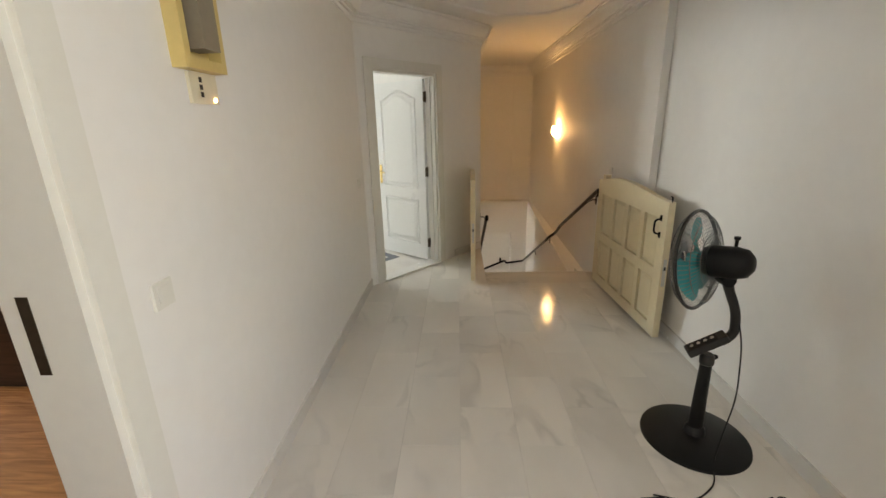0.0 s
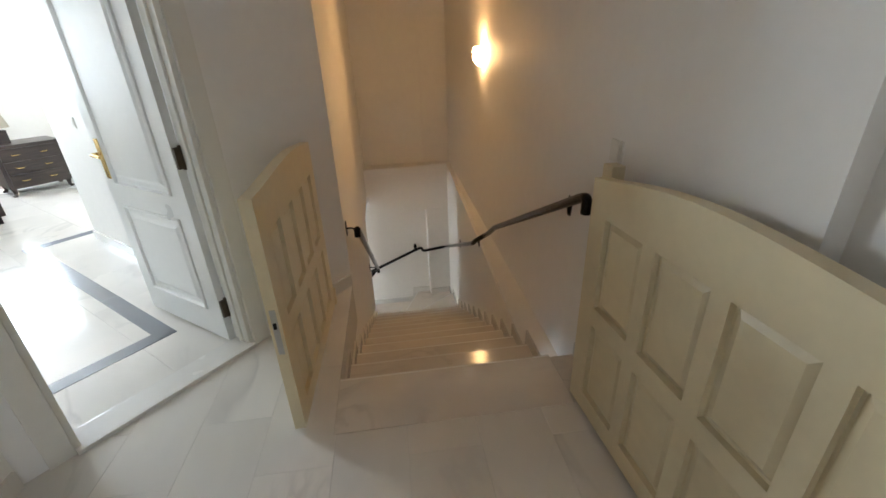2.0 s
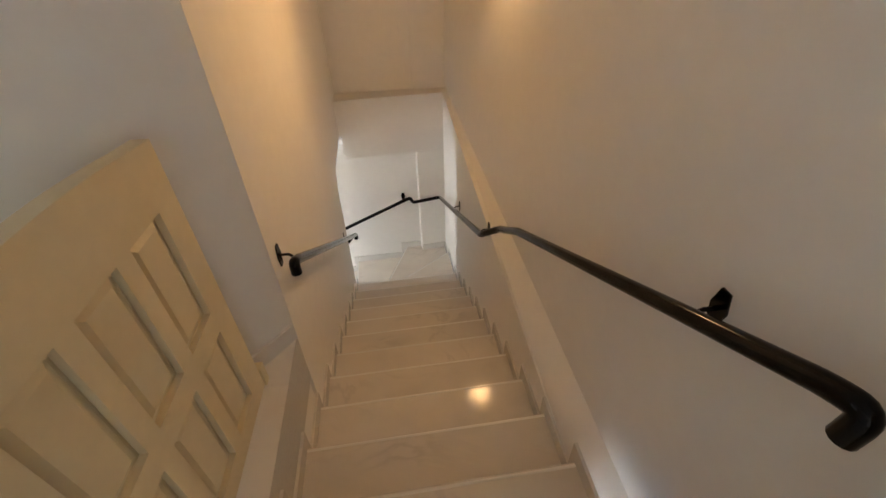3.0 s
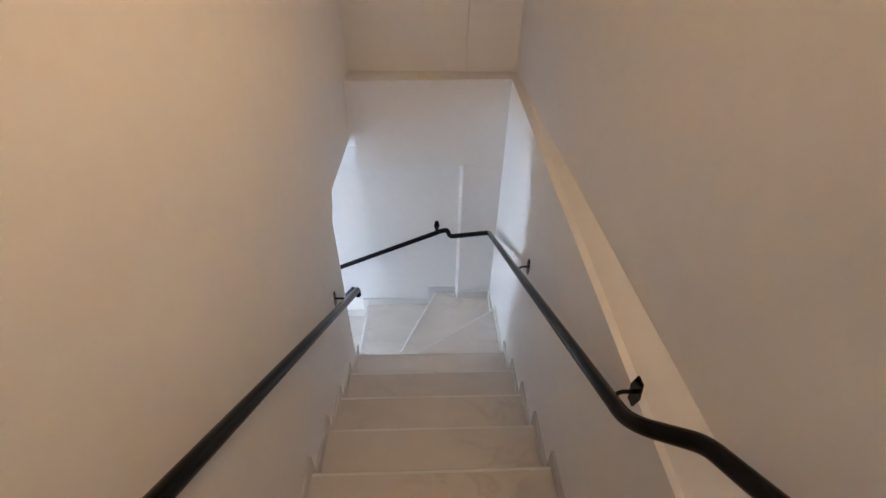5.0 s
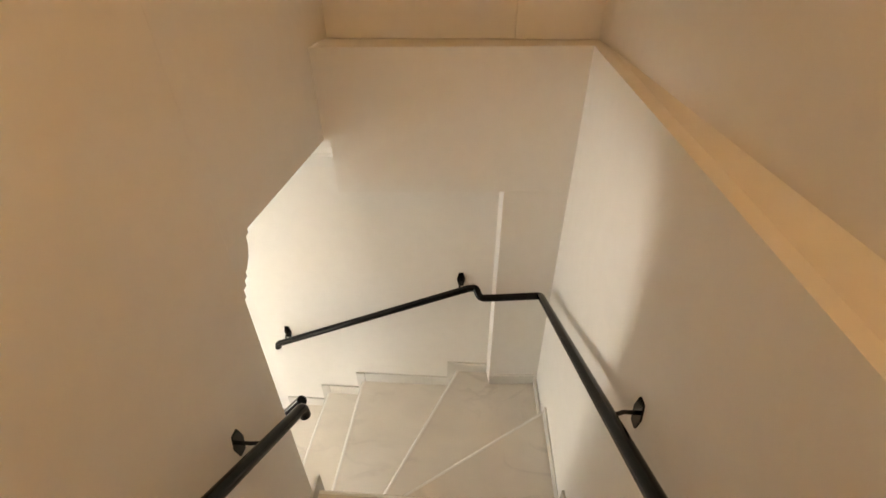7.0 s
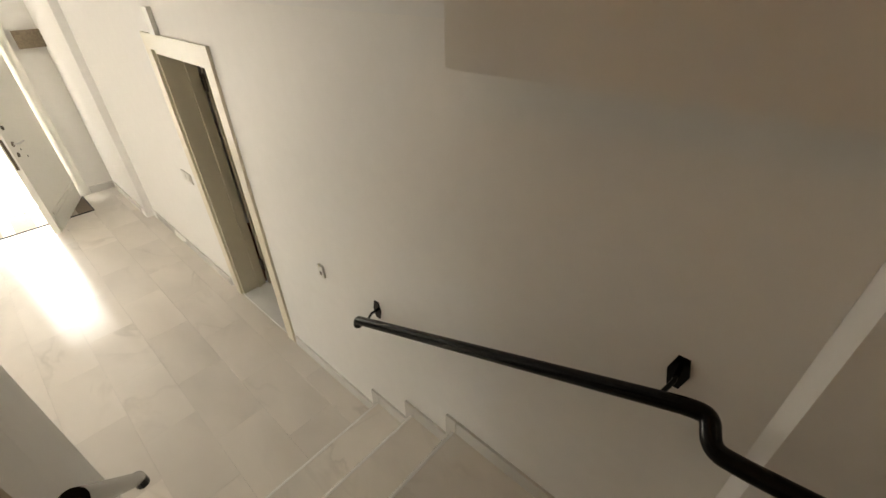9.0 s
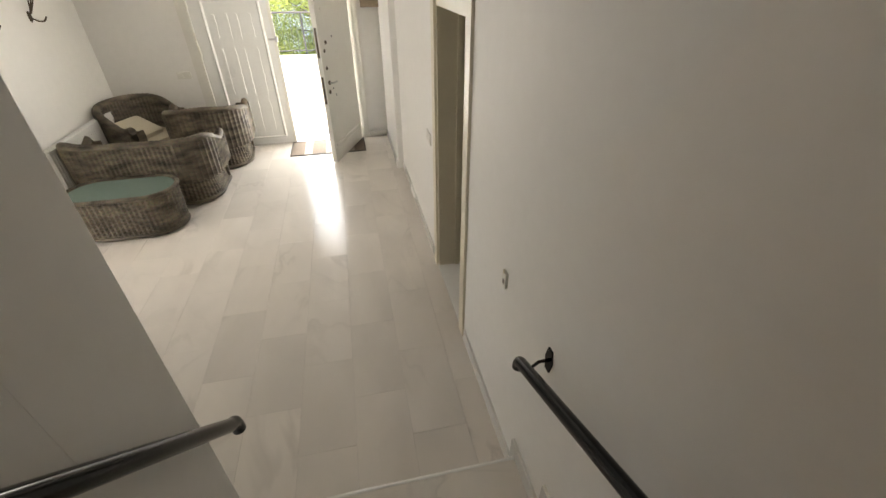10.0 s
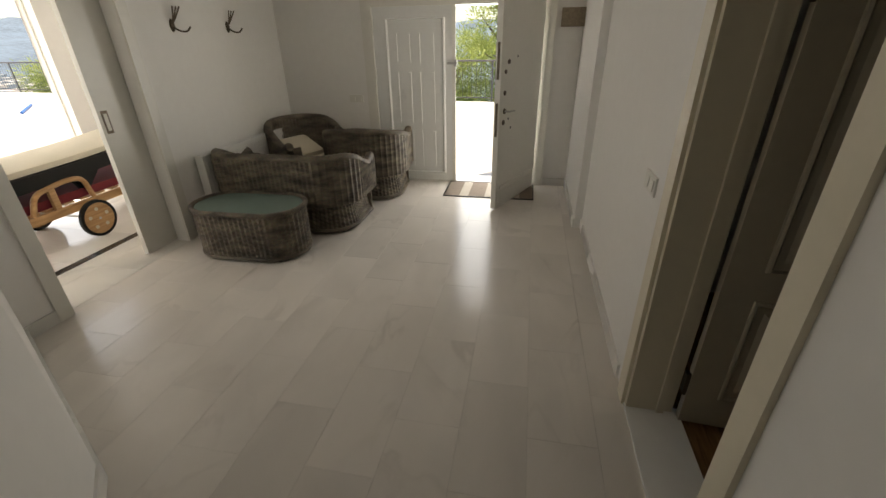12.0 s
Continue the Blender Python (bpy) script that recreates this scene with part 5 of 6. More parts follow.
def tub_seat(name, label, m, w, d, hb, ha, throw=None, dome=0.0):
    """A wicker seat: x across, y from the back (-) to the front (+); back and arms are one rounded shell."""
    ob = thing(name, label, "wicker seat", m, "rattan furniture")
    r = 0.26
    base = [Vector((w / 2, d / 2))]
    for cx, a0 in ((w / 2 - r, 0), (-w / 2 + r, -90)):
        for i in range(11):
            a = radians(a0 - 90 * i / 10)
            base.append(Vector((cx + r * math.cos(a), -d / 2 + r + r * math.sin(a))))
    base.append(Vector((-w / 2, d / 2)))
    L = (d - r) * 2 + math.pi * r + (w - 2 * r)
    line = resample(base, 0.021, False)
    arm = (d - r) / L

    def height(t):
        t = min(t, 1 - t)
        k = min(max((t - arm * 0.25) / (arm * 1.25), 0), 1)
        front = 0.05 * max(0, 1 - t / (arm * 0.35))
        return ha + front + (hb - ha) * k * k * (3 - 2 * k) + dome * math.sin(math.pi * t) ** 3
    outer, rim = weave(line, False, height, lambda t: 0.035 * math.sin(math.pi * min(1, t * 1.1)) + 0.01 * t, inward=0.0, z0=0.03)
    part("outer_weave", outer, WICKER, ob)
    inner, rim2 = weave(line, False, height, lambda t: 0.0, amp=-0.005, inward=-0.075, z0=0.28)
    part("inner_weave", inner, WICKER, ob, smooth=True)
    tops = [(a + b) / 2 + Vector((0, 0, 0.004)) for a, b in zip(rim, rim2)]
    bm = tube(tops, 0.041, None, 10)
    for i, v in enumerate(bm.verts):
        v.co += Vector((0, 0, 0.004 * (1 if (i // 10) % 2 else -1)))
    part("rim_braid", bm, WICKER, ob, smooth=True)
    for s in (-1, 1):
        bm = boxes((s * w / 2 - 0.045 - s * 0.038, s * w / 2 + 0.045 - s * 0.038, d / 2 - 0.012, d / 2 + 0.012, 0.03, ha + 0.03))
        bmesh.ops.subdivide_edges(bm, edges=bm.edges[:], cuts=14, use_grid_fill=True)
        for v in bm.verts:
            v.co.y += 0.004 * math.sin(v.co.z * 300)
        part("arm_front", bm, WICKER, ob)
    front = [Vector((x, d / 2 - 0.03)) for x in np.linspace(w / 2 - 0.085, -w / 2 + 0.085, int(w / 0.021))]
    fw, _ = weave(front, False, lambda t: 0.30, lambda t: 0.0, inward=0.0, z0=0.03)
    part("front_weave", fw, WICKER, ob, smooth=True)
    seat = [(x, y) for x, y in ((w / 2 - 0.085, d / 2 - 0.035), (-w / 2 + 0.085, d / 2 - 0.035), (-w / 2 + 0.10, -d / 2 + 0.17), (-w / 2 + 0.20, -d / 2 + 0.08), (w / 2 - 0.20, -d / 2 + 0.08), (w / 2 - 0.10, -d / 2 + 0.17))]
    part("seat", prism(seat, 0.26, 0.30), WICKER, ob)
    base_pts = [Vector((p.x, p.y, 0.03)) for p in line]
    part("base_braid", tube(base_pts, 0.02, None, 8), WICKER, ob, smooth=True)
    for s in (-1, 1):
        for y in (-d / 2 + 0.10, d / 2 - 0.06):
            part("foot", tube([(s * (w / 2 - 0.09), y, 0.0), (s * (w / 2 - 0.09), y, 0.05)], 0.02, None, 8), DARKWOOD, ob)
    if throw is not None:
        inset = [(x * 0.95, y * 0.94) for x, y in seat]
        part("seat_cushion", prism(inset, 0.302, 0.40), CUSHION, ob, "cream fabric seat cushion", bevel=0.03)
        tx, ty, tilt, turn = throw
        bm = boxes((-0.20, 0.20, -0.055, 0.055, 0.0, 0.36), m=pose(tx, ty, 0.40, tilt, 0, turn))
        part("back_cushion", bm, CUSHION, ob, "loose cream fabric cushion", bevel=0.045)
    return ob


tub_seat("wicker_sofa", "grey-brown woven rattan sofa with its back to the hall", pose(-4.07, 1.76, F, 0, 0, 90), 1.24, 0.62, 0.68, 0.53, (0.33, 0.2, 80, -10))
tub_seat("wicker_armchair", "grey-brown woven rattan armchair beside the shut door leaf", pose(-4.98, 2.16, F, 0, 0, 96), 0.76, 0.64, 0.655, 0.60, (0.0, 0.12, 66, 8), 0.08)
tub_seat("wicker_armchair", "grey-brown woven rattan armchair in the corner with cushions", pose(-5.02, 1.45, F, 0, 0, -35), 0.72, 0.68, 0.70, 0.55, (0.06, 0.10, 66, 12), 0.06)

tab = thing("wicker_table", "oval woven rattan coffee table with a frosted glass top", "coffee table", pose(-3.40, 1.72, F, 0, 0, 1), "rattan furniture")
outline = stadium(0.50, 0.92, 0.25)
tline = resample(outline, 0.021)
tw, trim_pts = weave(tline, True, lambda t: 0.40, lambda t: -0.006 + 0.006 * t, inward=0.0, z0=0.035)
part("woven_side", tw, WICKER, tab)
part("rim_braid", braid([Vector((p.x, p.y, 0.405)) for p in resample(outline, 0.006)], 0.02, True, 46), WICKER, tab, smooth=True)
part("base_braid", tube([Vector((p.x * 0.97, p.y * 0.98, 0.035)) for p in tline] + [Vector((tline[0].x * 0.97, tline[0].y * 0.98, 0.035))], 0.016, None, 8, False), WICKER, tab, smooth=True)
part("glass_top", prism([(p.x * 0.93, p.y * 0.96) for p in stadium(0.50, 0.92, 0.25)], 0.395, 0.407), TABLEGLASS, tab, "greenish frosted glass top", bevel=0.003)
for x, y in ((0.18, 0.30), (0.18, -0.30), (-0.18, 0.30), (-0.18, -0.30)):
    part("foot", tube([(x, y, 0.0), (x, y, 0.05)], 0.018, None, 8), DARKWOOD, tab)

# ---- lower hall things ----
rad = thing("radiator", "white panel radiator on the lower hall wall", "radiator", pose(-4.45, 1.0, F))
part("panel", boxes((-0.70, 0.70, 0.075, 0.10, 0.13, 0.665), (-0.70, 0.70, 0.03, 0.05, 0.13, 0.665)), RADIATOR, rad, bevel=0.006)
for i in range(34):
    part("rib", boxes((-0.675 + 0.04 * i, -0.655 + 0.04 * i, 0.10, 0.106, 0.16, 0.635)), RADIATOR, rad)
part("top_grille", boxes((-0.70, 0.70, 0.028, 0.102, 0.667, 0.677)), RADIATOR, rad, bevel=0.002)
for i in range(26):
    part("grille_bar", boxes((-0.66 + 0.052 * i, -0.635 + 0.052 * i, 0.04, 0.09, 0.6775, 0.681)), RADIATOR, rad)
for x in (-0.701, 0.701):
    part("side_cover", boxes((x - 0.006, x + 0.006, 0.026, 0.104, 0.12, 0.677)), RADIATOR, rad, bevel=0.003)
part("valve", tube([(0.70, 0.06, 0.16), (0.76, 0.06, 0.16), (0.76, 0.06, 0.0)], 0.01, None, 8), STEEL, rad)
part("thermostat", tube([(-0.71, 0.06, 0.56), (-0.79, 0.06, 0.56)], 0.022, None, 12), RADIATOR, rad, smooth=True)
part("wall_bracket", boxes((-0.5, -0.46, 0.0, 0.03, 0.2, 0.55), (0.46, 0.5, 0.0, 0.03, 0.2, 0.55)), RADIATOR, rad)

for x, lab in ((-3.93, "dark metal coat hook shaped like spread prongs near the sliding door"), (-4.63, "dark metal coat hook shaped like spread prongs near the corner")):
    hk = thing("coat_hook", lab, "coat hook", pose(x, 1.0, F + 1.70), "coat hooks")
    part("back_plate", lathe([(0, 0.012), (0.02, 0.01), (0.026, 0.0)], 14, None, Matrix.Diagonal((1, 1, 1.9, 1)) @ pose(0, 0, 0, -90, 0, 0)), BRONZE, hk, smooth=True)
    for dx in (-0.045, -0.008, 0.03):
        part("prong", tube(rounded([(0, 0.008, 0.01), (dx * 0.3, 0.035, 0.05), (dx * 1.0 - 0.015, 0.06, 0.135)], 0.03), 0.006, None, 7), BRONZE, hk, smooth=True)
    part("curved_hook", tube(rounded([(0, 0.008, -0.01), (-0.02, 0.05, -0.045), (-0.07, 0.075, -0.045), (-0.10, 0.085, -0.01)], 0.03), 0.007, None, 7), BRONZE, hk, smooth=True)

wb = thing("wooden_wall_box", "small brown wooden box fixed beside the entrance", "wall box", pose(-5.5, 4.255, F + 1.66))
part("body", boxes((0.0, 0.07, -0.115, 0.115, 0.0, 0.16)), wood_mat("grey_brown_wood", (0.20, 0.15, 0.10), (0.30, 0.24, 0.17), 0.5), wb, bevel=0.004)
part("front_board", boxes((0.0705, 0.078, -0.119, 0.119, -0.004, 0.164)), wood_mat("grey_brown_board", (0.20, 0.15, 0.10), (0.30, 0.24, 0.17), 0.5), wb, bevel=0.003)

for x0, x1, y0, y1, lab in ((-5.46, -4.95, 3.02, 3.99, "striped brown woven doormat inside the entrance"),):
    mt = thing("doormat", lab, "doormat")
    part("weave", boxes((x0, x1, y0, y1, F, F + 0.008)), MATCLOTH, mt, bevel=0.003)
    for i in range(3):
        part("stripe", boxes((x0 + 0.004, x1 - 0.004, y0 + 0.17 + 0.28 * i, y0 + 0.27 + 0.28 * i, F + 0.0082, F + 0.0095)), MATLIGHT, mt, "pale woven stripe")
    part("hem", boxes((x0 - 0.012, x0, y0, y1, F, F + 0.010), (x1, x1 + 0.012, y0, y1, F, F + 0.010), (x0 - 0.012, x1 + 0.012, y0 - 0.012, y0, F, F + 0.010), (x0 - 0.012, x1 + 0.012, y1, y1 + 0.012, F, F + 0.010)), BLACKPLASTIC, mt)

# picture on the angled wall beside the last steps
pa, pb = Vector((-0.20, 3.33)), Vector((-0.90, 2.78))
pd = (pb - pa).normalized()
pn = Vector((pd.y, -pd.x))
PM = Matrix(((pd.x, pn.x, 0, pa.x), (pd.y, pn.y, 0, pa.y), (0, 0, 1, F), (0, 0, 0, 1)))
pic = thing("framed_picture", "dark picture in a brown wooden frame on the angled wall", "picture")
PX0, PX1, PZ0, PZ1 = 0.53, 0.795, 1.16, 1.54
for b_ in ((PX0, PX0 + 0.026, 0.0, 0.032, PZ0, PZ1), (PX1 - 0.026, PX1, 0.0, 0.032, PZ0, PZ1), (PX0 + 0.026, PX1 - 0.026, 0.0, 0.032, PZ0, PZ0 + 0.026), (PX0 + 0.026, PX1 - 0.026, 0.0, 0.032, PZ1 - 0.026, PZ1)):
    part("frame_bar", boxes(b_, m=PM), FRAMEWOOD, pic, bevel=0.004)
part("canvas", boxes((PX0 + 0.026, PX1 - 0.026, 0.002, 0.012, PZ0 + 0.026, PZ1 - 0.026), m=PM), PICTURE, pic)

# ---- living room beyond the sliding door ----
liv_floor = structure("floor_living", boxes((-5.52, 0.1, -1.5, 0.8, F - 0.2, F - 0.004), (-5.6, -2.05, 0.8, 0.999, F - 0.2, F - 0.004)), GROUT, "pale marble floor of the living room", "floor")
structure("floor_border", boxes((-5.5, -0.1, 0.37, 0.45, F - 0.003, F + 0.0008)), simple("black_granite", (0.02, 0.02, 0.022), 0.2, scale=60, vary=0.3), "black stone strip in the living room floor", "floor border")
WX = -4.80
structure("wall_living_outer", boxes((-5.70, WX, -1.6, -1.4, F - 0.1, -0.32), (WX, 0.1, -1.6, -1.4, F + 2.3, -0.32), (-0.1, 0.1, -1.4, 0.8, F - 0.1, -0.32), (-5.70, -5.52, -1.4, 0.85, F - 0.1, -0.32)), PLASTER, "white plastered outer living room wall with wide glass doors", "wall")
structure("wall_living_back", boxes((-1.9, 0.119, 0.80, 0.9, F - 0.1, -0.33)), PLASTER, "white plastered inner living room wall", "wall")
structure("ceiling_living", boxes((-5.70, 0.1, -1.6, 0.80, HALLC, HALLC + 0.06)), CEILING, "white living room ceiling", "ceiling")
gd = thing("glass_door", "white framed open terrace doors of the living room", "glass door")
for b_ in ((WX, WX + 0.02, -1.55, -1.50, F, F + 2.3), (WX + 0.02, -0.1, -1.53, -1.45, F + 2.24, F + 2.3), (-2.62, -2.56, -1.52, -1.46, F + 0.03, F + 2.24), (-2.56, -0.1, -1.52, -1.46, F + 0.03, F + 0.10)):
    part("frame_bar", boxes(b_), TRIM, gd, bevel=0.004)
pane = part("pane", boxes((-2.56, -0.1, -1.494, -1.486, F + 0.10, F + 2.24)), CLEAR, gd)
pane.visible_shadow = False
lamp_at("terrace_door_daylight", 'AREA', 56.0, (0.84, 0.92, 1.0), look((-2.45, -1.62, F + 1.2), (-2.45, 2.0, F + 1.0)), size=(4.5, 2.1))

lamp_at("entrance_daylight", 'AREA', 18.0, (0.80, 0.90, 1.0), look((-5.74, 3.51, F + 0.98), (0, 3.51, F + 0.9)), size=(0.86, 1.8))
lg = thing("sun_lounger", "teak sun lounger on wheels with a red cushion", "sun lounger", pose(-3.42, -0.22, F))
for y in (0.28, -0.34):
    part("side_rail", boxes((-1.15, 0.95, y - 0.018, y + 0.018, 0.27, 0.34)), WOOD, lg, bevel=0.006)
    part("arm_hoop", tube(rounded([(0.42, y, 0.34), (0.36, y, 0.50), (0.10, y, 0.545), (-0.06, y, 0.53), (-0.10, y, 0.34)], 0.07), 0.022, None, 8), WOOD, lg, "bent teak arm", smooth=True)
    part("arm_post", boxes((0.20, 0.25, y - 0.016, y + 0.016, 0.34, 0.52)), WOOD, lg, bevel=0.004)
    part("leg", boxes((0.80, 0.86, y - 0.02, y + 0.02, 0.0, 0.27)), WOOD, lg, bevel=0.004)
    wh = part("wheel", lathe([(0.03, -0.014), (0.142, -0.014), (0.142, 0.014), (0.03, 0.014), (0.03, -0.014)], 32, None, pose(-0.02, y + math.copysign(0.055, y), 0.165, 90, 0, 0)), WOOD, lg, "wooden wheel with round holes", smooth=True)
    part("tyre", lathe([(0.140, -0.018), (0.165, -0.016), (0.165, 0.016), (0.140, 0.018), (0.140, -0.018)], 36, None, pose(-0.02, y + math.copysign(0.055, y), 0.165, 90, 0, 0)), BLACKPLASTIC, wh, "black rubber tyre", smooth=True)
    part("hub", lathe([(0.0, 0.02), (0.028, 0.018), (0.032, -0.018), (0.0, -0.02)], 16, None, pose(-0.02, y + math.copysign(0.055, y), 0.165, 90, 0, 0)), WOOD, wh, smooth=True)
    for k in range(5):
        a = 2 * math.pi * k / 5 + 0.3
        part("hole", lathe([(0, 0.0155), (0.017, 0.0155), (0.017, -0.0155), (0, -0.0155)], 12, None, pose(-0.02 + 0.085 * math.cos(a), y + math.copysign(0.055, y), 0.165 + 0.085 * math.sin(a), 90, 0, 0)), BEIGECLOTH, wh)
part("axle", tube([(-0.02, -0.42, 0.165), (-0.02, 0.36, 0.165)], 0.012, None, 8), STEEL, lg)
for i in range(14):
    part("slat", boxes((-1.12 + 0.148 * i, -1.03 + 0.148 * i, -0.32, 0.262, 0.342, 0.358)), WOOD, lg)
part("cushion", boxes((-1.12, 0.92, -0.31, 0.25, 0.359, 0.43)), REDCLOTH, lg, "dark red seat cushion", bevel=0.025)
lp = thing("sun_lounger", "black plastic sun lounger with beige cushion stacked on top", "sun lounger", pose(-3.42, -0.25, F + 0.43))
prof = [(1.1, 0.16), (0.6, 0.165), (0.1, 0.18), (-0.25, 0.195), (-0.55, 0.215), (-1.0, 0.265)]
bm = bmesh.new()
cols = []
for x, z in [tuple(p) for p in [Vector(prof[i]).lerp(Vector(prof[i + 1]), t) for i in range(5) for t in (0, 0.25, 0.5, 0.75)]] + [prof[-1]]:
    cols.append([bm.verts.new((x, y, z + dz)) for y, dz in ((-0.33, 0.05), (-0.31, -0.07), (0.31, -0.07), (0.33, 0.05), (0.28, 0.055), (-0.28, 0.055))])
for a, b in zip(cols, cols[1:]):
    for k in range(6):
        bm.faces.new((a[k], a[(k + 1) % 6], b[(k + 1) % 6], b[k]))
bm.faces.new(cols[0]), bm.faces.new(cols[-1][::-1])
part("frame", bm, BLACKPLASTIC, lp)
bm = bmesh.new()
cols = []
for x, z in [tuple(p) for p in [Vector(prof[i]).lerp(Vector(prof[i + 1]), t) for i in range(5) for t in (0, 0.25, 0.5, 0.75)]] + [prof[-1]]:
    cols.append([bm.verts.new((x, y, z + dz)) for y, dz in ((-0.29, 0.10), (-0.30, 0.058), (0.30, 0.058), (0.29, 0.10), (0.24, 0.115), (-0.24, 0.115))])
for a, b in zip(cols, cols[1:]):
    for k in range(6):
        bm.faces.new((a[k], a[(k + 1) % 6], b[(k + 1) % 6], b[k]))
bm.faces.new(cols[0]), bm.faces.new(cols[-1][::-1])
part("cushion", bm, BEIGECLOTH, lp, "long beige lounger cushion", smooth=True)
for x in (0.75, -0.12):
    for y in (0.26, -0.26):
        bm = bmesh.new()
        q = [(x - 0.14, 0.12), (x + 0.14, 0.12), (x + 0.07, 0.0), (x - 0.02, 0.0)]
        a = [bm.verts.new((u, y - 0.02, v)) for u, v in q]
        b = [bm.verts.new((u, y + 0.02, v)) for u, v in q]
        bm.faces.new(a), bm.faces.new(b[::-1])
        for i in range(4):
            bm.faces.new((a[i], a[(i + 1) % 4], b[(i + 1) % 4], b[i]))
        part("leg", bm, BLACKPLASTIC, lp, bevel=0.006)

# ---- terrace and distance ----
edge = [(-12.16, 13.0), (-14.64, -19.5)]
structure("terrace", prism([(-12.06, 14.3), (-14.75, -21.0), (10.0, -21.0), (10.0, -1.6), (-5.72, -1.6), (-5.72, 14.3)], F - 0.35, F - 0.03), TERRACE, "sunlit white tiled terrace", "terrace")


RAILPAINT = simple("railing_paint", (0.09, 0.09, 0.095), 0.45, scale=40, vary=0.2)


def railing(name, label, a, b):
    ob = thing(name, label, "railing")
    a, b = Vector(a), Vector(b)
    d = b - a
    L = d.length
    for h, r in ((1.05, 0.025), (0.10, 0.015)):
        part("rail", tube([a + Vector((0, 0, h)), b + Vector((0, 0, h))], r, None, 8), RAILPAINT, ob, smooth=True)
    n = int(L / 2.0)
    for i in range(n + 1):
        p = a + d * i / n
        part("post", tube([p, p + Vector((0, 0, 1.05))], 0.025, None, 8), RAILPAINT, ob)
    me, k = None, int(L / 0.13)
    for i in range(k):
        p = a + d * (i + 0.5) / k
        if me is None:
            me = mesh_of("baluster", tube([(0, 0, 0.10), (0, 0, 1.04)], 0.006, None, 6), RAILPAINT)
        o = new("baluster", me)
        o.parent = ob
        o.location = p
    return ob


railing("terrace_railing", "long black iron railing along the terrace edge", (*edge[0], F - 0.03), (*edge[1], F - 0.03))
pole = thing("blue_pole", "long blue plastic pole lying on the white terrace", "pole", pose(-10.35, -9.9, F - 0.03, 0, 0, 47))
part("tube", tube([(-1.0, 0, 0.035), (1.0, 0, 0.035)], 0.035, None, 12), simple("blue_plastic", (0.03, 0.18, 0.55), 0.4), pole, smooth=True)


def leaf_mat(name, c0, c1):
    m, n, l, p = material(name)
    g = n.new("ShaderNodeNewGeometry")
    r = n.new("ShaderNodeValToRGB")
    r.color_ramp.elements[0].color, r.color_ramp.elements[1].color = (*c0, 1), (*c1, 1)
    l.new(g.outputs["Random Per Island"], r.inputs["Fac"])
    l.new(r.outputs["Color"], p.inputs["Base Color"])
    p.inputs["Roughness"].default_value = 0.6
    tr, mx = n.new("ShaderNodeBsdfTranslucent"), n.new("ShaderNodeMixShader")
    l.new(r.outputs["Color"], tr.inputs["Color"])
    mx.inputs["Fac"].default_value = 0.6
    l.new(p.outputs[0], mx.inputs[1])
    l.new(tr.outputs[0], mx.inputs[2])
    l.new(mx.outputs[0], n["Material Output"].inputs["Surface"])
    return m


NEEDLES = leaf_mat("pine_needles", (0.22, 0.30, 0.07), (0.46, 0.52, 0.20))


def tree(name, label, base, h, spread, seed, clumps=170, low=0.25):
    """Tapered trunk, limbs and a ragged crown of many small needle tufts."""
    rng = random.Random(seed)
    ob = thing(name, label, "tree", pose(*base), "trees")
    trunk = [Vector((0.25 * math.sin(i * 0.9) * i / 6, 0.2 * math.cos(i * 1.3) * i / 6, h * i / 6)) for i in range(7)]
    part("trunk", tube(trunk, 0.2, None, 10, radii=[0.26 - 0.034 * i for i in range(7)]), BARK, ob, smooth=True)
    limbs, verts, faces = bmesh.new(), [], []
    for i in range(clumps):
        t = low + (1 - low) * rng.random() ** 0.8
        o = trunk[int(t * 5.99)]
        ang, reach = rng.random() * 6.283, spread * (1.1 - 0.75 * t) * (0.35 + 0.75 * rng.random())
        c = Vector((o.x + reach * math.cos(ang), o.y + reach * math.sin(ang), h * t + 0.4 * rng.random()))
        if i % 4 == 0:
            tube([o, (o + c) / 2 + Vector((0, 0, 0.12)), c], 0.03, limbs, 5, radii=[0.06, 0.035, 0.012])
        for k in range(120):
            v = Vector((rng.gauss(0, 1), rng.gauss(0, 1), rng.gauss(0, 0.7)))
            v = v.normalized() * (0.50 * rng.random() ** 0.5)
            p = c + v
            d = (v.normalized() + Vector((rng.gauss(0, 0.5), rng.gauss(0, 0.5), 0.5))).normalized() * (0.13 + 0.10 * rng.random())
            s = d.orthogonal().normalized() * 0.02
            b = len(verts)
            verts.extend([p - s, p + s, p + d])
            faces.append((b, b + 1, b + 2))
    part("limbs", limbs, BARK, ob)
    me = bpy.data.meshes.new("crown")
    me.from_pydata(verts, [], faces)
    me.materials.append(NEEDLES)
    cr = new("crown", me)
    cr.parent = ob
    return ob


LAND = -14.0
tree("pine_tree", "tall pale green pine tree behind the railing", (-16.9, 4.0, LAND + 0.5), 15.6, 4.2, 3, 300, 0.5)
tree("pine_tree", "pine tree behind the railing with a lower crown", (-17.2, 0.6, LAND + 0.3), 12.3, 3.6, 5, 230, 0.5)
tree("pine_tree", "pine tree farther along behind the railing", (-17.6, 8.0, LAND + 0.4), 14.4, 3.6, 7, 200, 0.5)
tree("pine_tree", "green treetop just above the terrace edge", (-17.9, -18.6, LAND + 0.2), 11.6, 2.6, 9, 150, 0.55)
tree("pine_tree", "dark green treetop below the terrace railing", (-17.2, -15.2, LAND), 11.2, 2.2, 11, 130, 0.55)

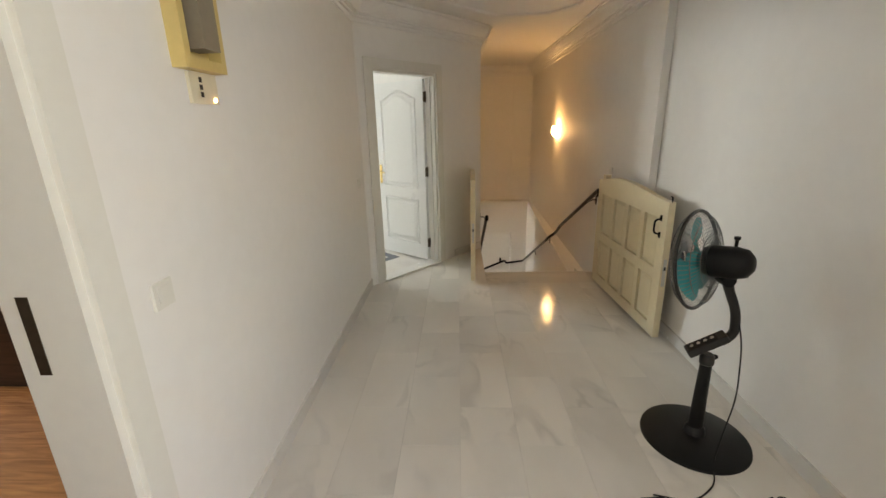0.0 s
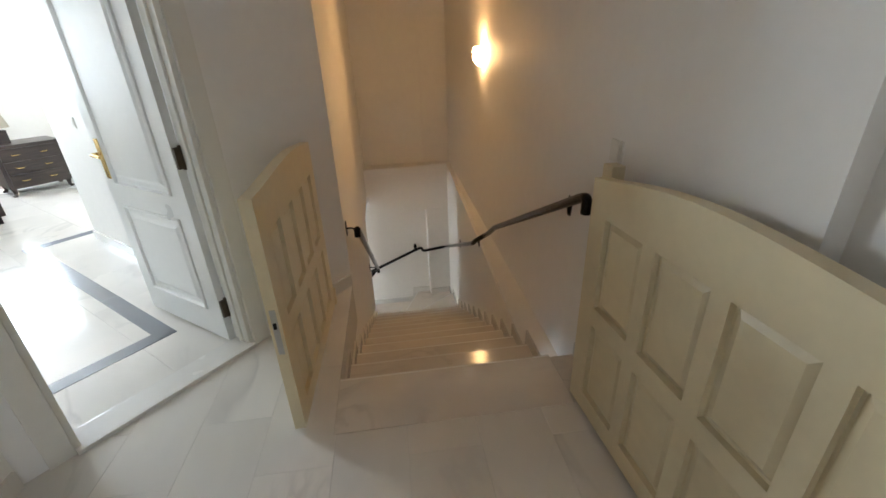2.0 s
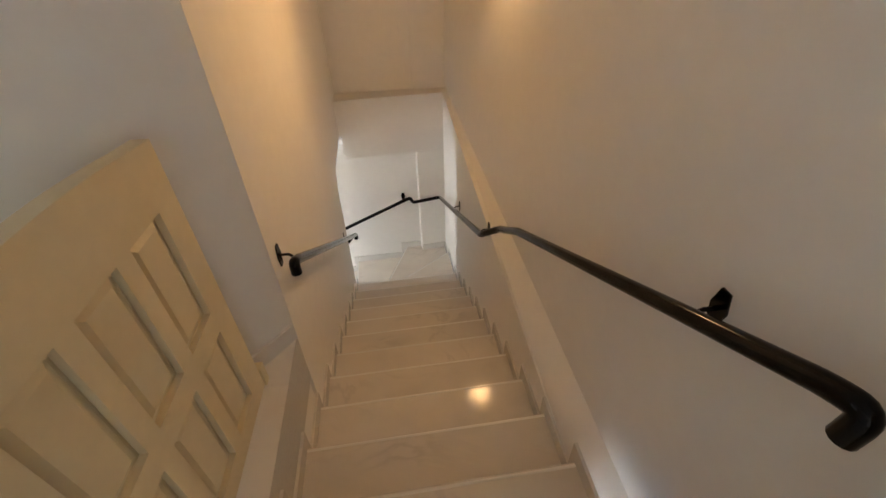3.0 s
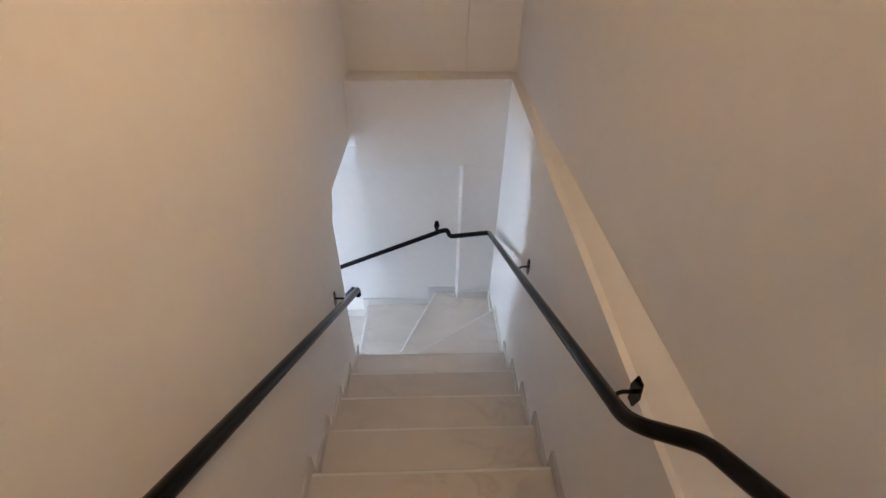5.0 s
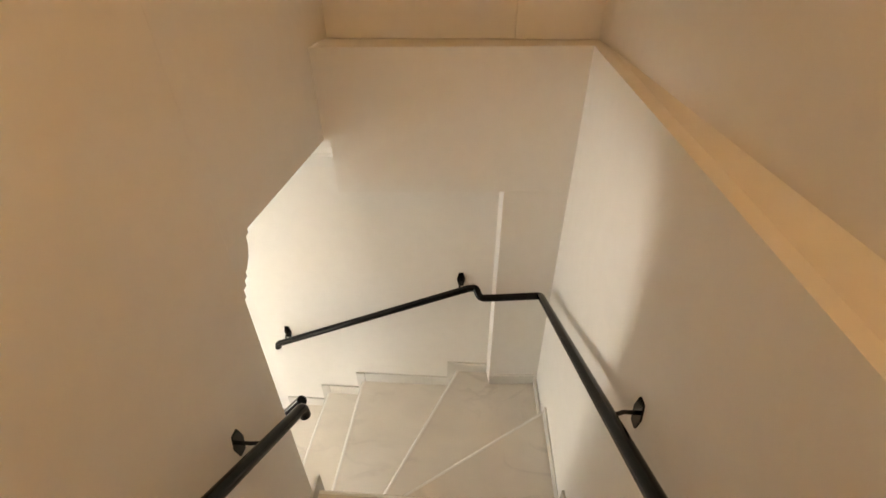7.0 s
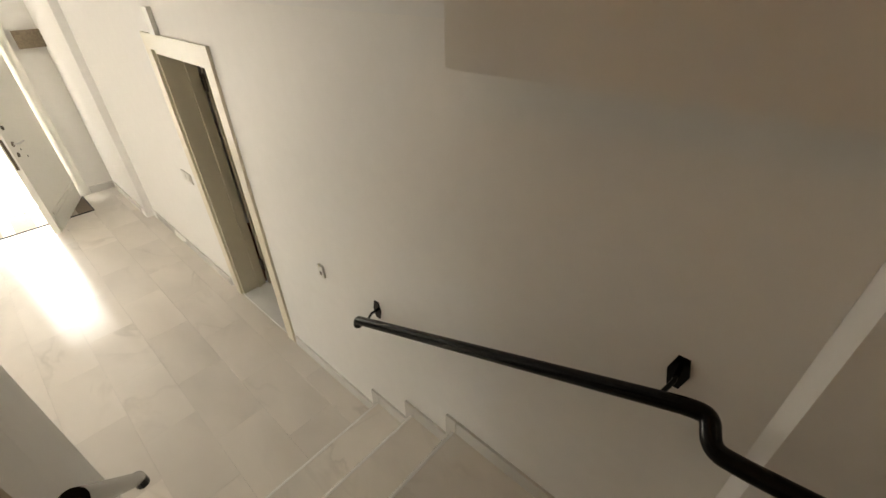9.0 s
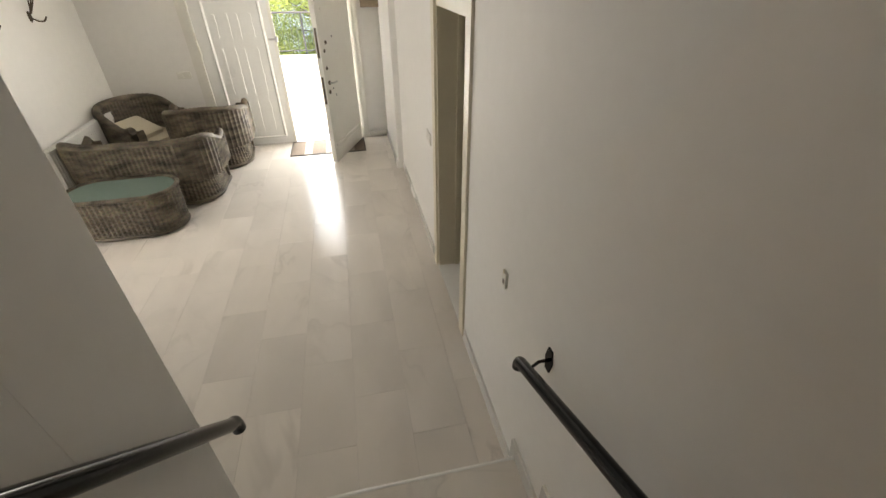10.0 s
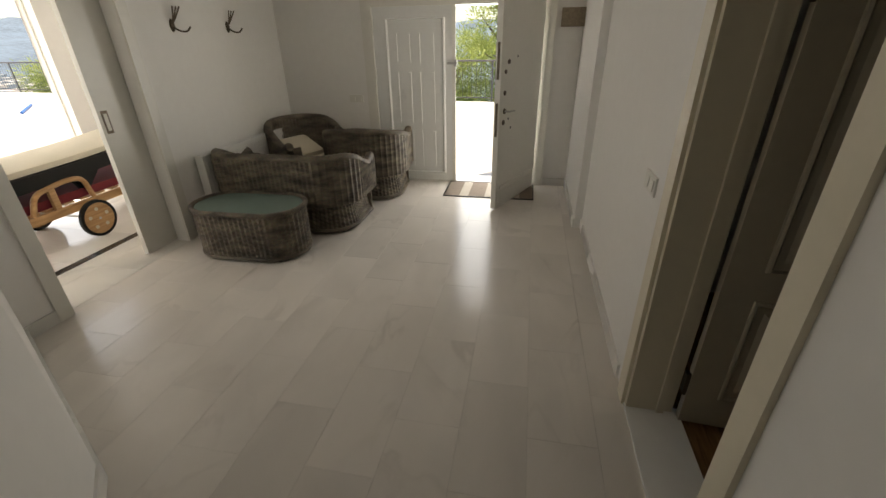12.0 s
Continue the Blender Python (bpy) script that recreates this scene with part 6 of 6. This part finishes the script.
# bluish base colour stands in for the haze over the far land
HAZE_GROUND = simple("ground_with_haze", (0.13, 0.19, 0.25), 0.9, scale=0.06, vary=0.4, bump=0.0, coarse=0.006)
bm = bmesh.new()
n = 70
gv = {}
for i in range(n + 1):
    for j in range(n + 1):
        x, y = -6000 + 12000 * i / n, -6000 + 12000 * j / n
        r = math.hypot(x, y)
        z = LAND - min(r, 900) * 0.08
        if r > 1800:
            z += min(1, (r - 1800) / 1600) * (190 + 110 * noise.noise(Vector((x, y, 0)) / 1300) + 60 * noise.noise(Vector((x, y, 5)) / 420))
        gv[i, j] = bm.verts.new((x, y, z))
for i in range(n):
    for j in range(n):
        bm.faces.new((gv[i, j], gv[i + 1, j], gv[i + 1, j + 1], gv[i, j + 1]))
structure("ground", bm, HAZE_GROUND, "hazy valley and hills far below the terrace", "landscape", smooth=True)
rng = random.Random(4)
verts, faces = [], []
for i in range(1500):
    a, r = radians(195 + 75 * rng.random()), 650 + 1100 * rng.random()
    x, y = r * math.cos(a), r * math.sin(a)
    z = LAND - min(r, 900) * 0.08 - 2
    w, d, h = 5 + 9 * rng.random(), 5 + 9 * rng.random(), 8 + 10 * rng.random()
    b = len(verts)
    for dz in (0, h):
        verts.extend([(x - w, y - d, z + dz), (x + w, y - d, z + dz), (x + w, y + d, z + dz), (x - w, y + d, z + dz)])
    for f in ((4, 5, 6, 7), (0, 1, 5, 4), (1, 2, 6, 5), (2, 3, 7, 6), (3, 0, 4, 7)):
        faces.append(tuple(b + k for k in f))
me = bpy.data.meshes.new("far_town")
me.from_pydata(verts, [], faces)
me.materials.append(simple("town_walls", (0.72, 0.68, 0.62), 0.8, scale=0.02, vary=0.1, bump=0.0))
tagged(new("far_town", me), "white houses of a far town in the valley", "town", "", "stuff")

# ---- floor slabs ----
lay_tiles(upper_floor, hall_poly, 0.0, 0.60, 0.30, "y", MARBLE, 0.13)
low_poly = [(-5.5, 1.0), (-2.05, 1.0), (-2.05, 1.07), (-1.39, 2.30), (-0.90, 2.78), (-0.365, 3.21), (-0.365, 4.43), (-4.265, 4.43), (-4.265, 4.362), (-5.5, 4.362)]
lower_floor = structure("floor_lower", boxes((-5.5, 0.12, 1.0, 4.43, F - 0.2, F - 0.004)), GROUT, "pale polished marble tile floor of the lower hall", "floor")
lay_tiles(lower_floor, low_poly, F, 0.60, 0.30, "x", MARBLE_LOW, 0.21)
lay_tiles(liv_floor, [(-5.52, -1.4), (-0.1, -1.4), (-0.1, 0.8), (-2.05, 0.8), (-2.05, 0.998), (-5.5, 0.998), (-5.5, 0.8), (-5.52, 0.8)], F, 0.60, 0.60, "x", MARBLE, 0.1, 0.0)
lay_tiles(bed_floor, [(-1.2, SW), (1.205, SW), (1.205, 2.75), (3.2, 2.75), (3.2, 6.3), (-1.2, 6.3)], -0.0015, 0.60, 0.60, "x", MARBLE, 0.05, 0.0, m=DIAG)
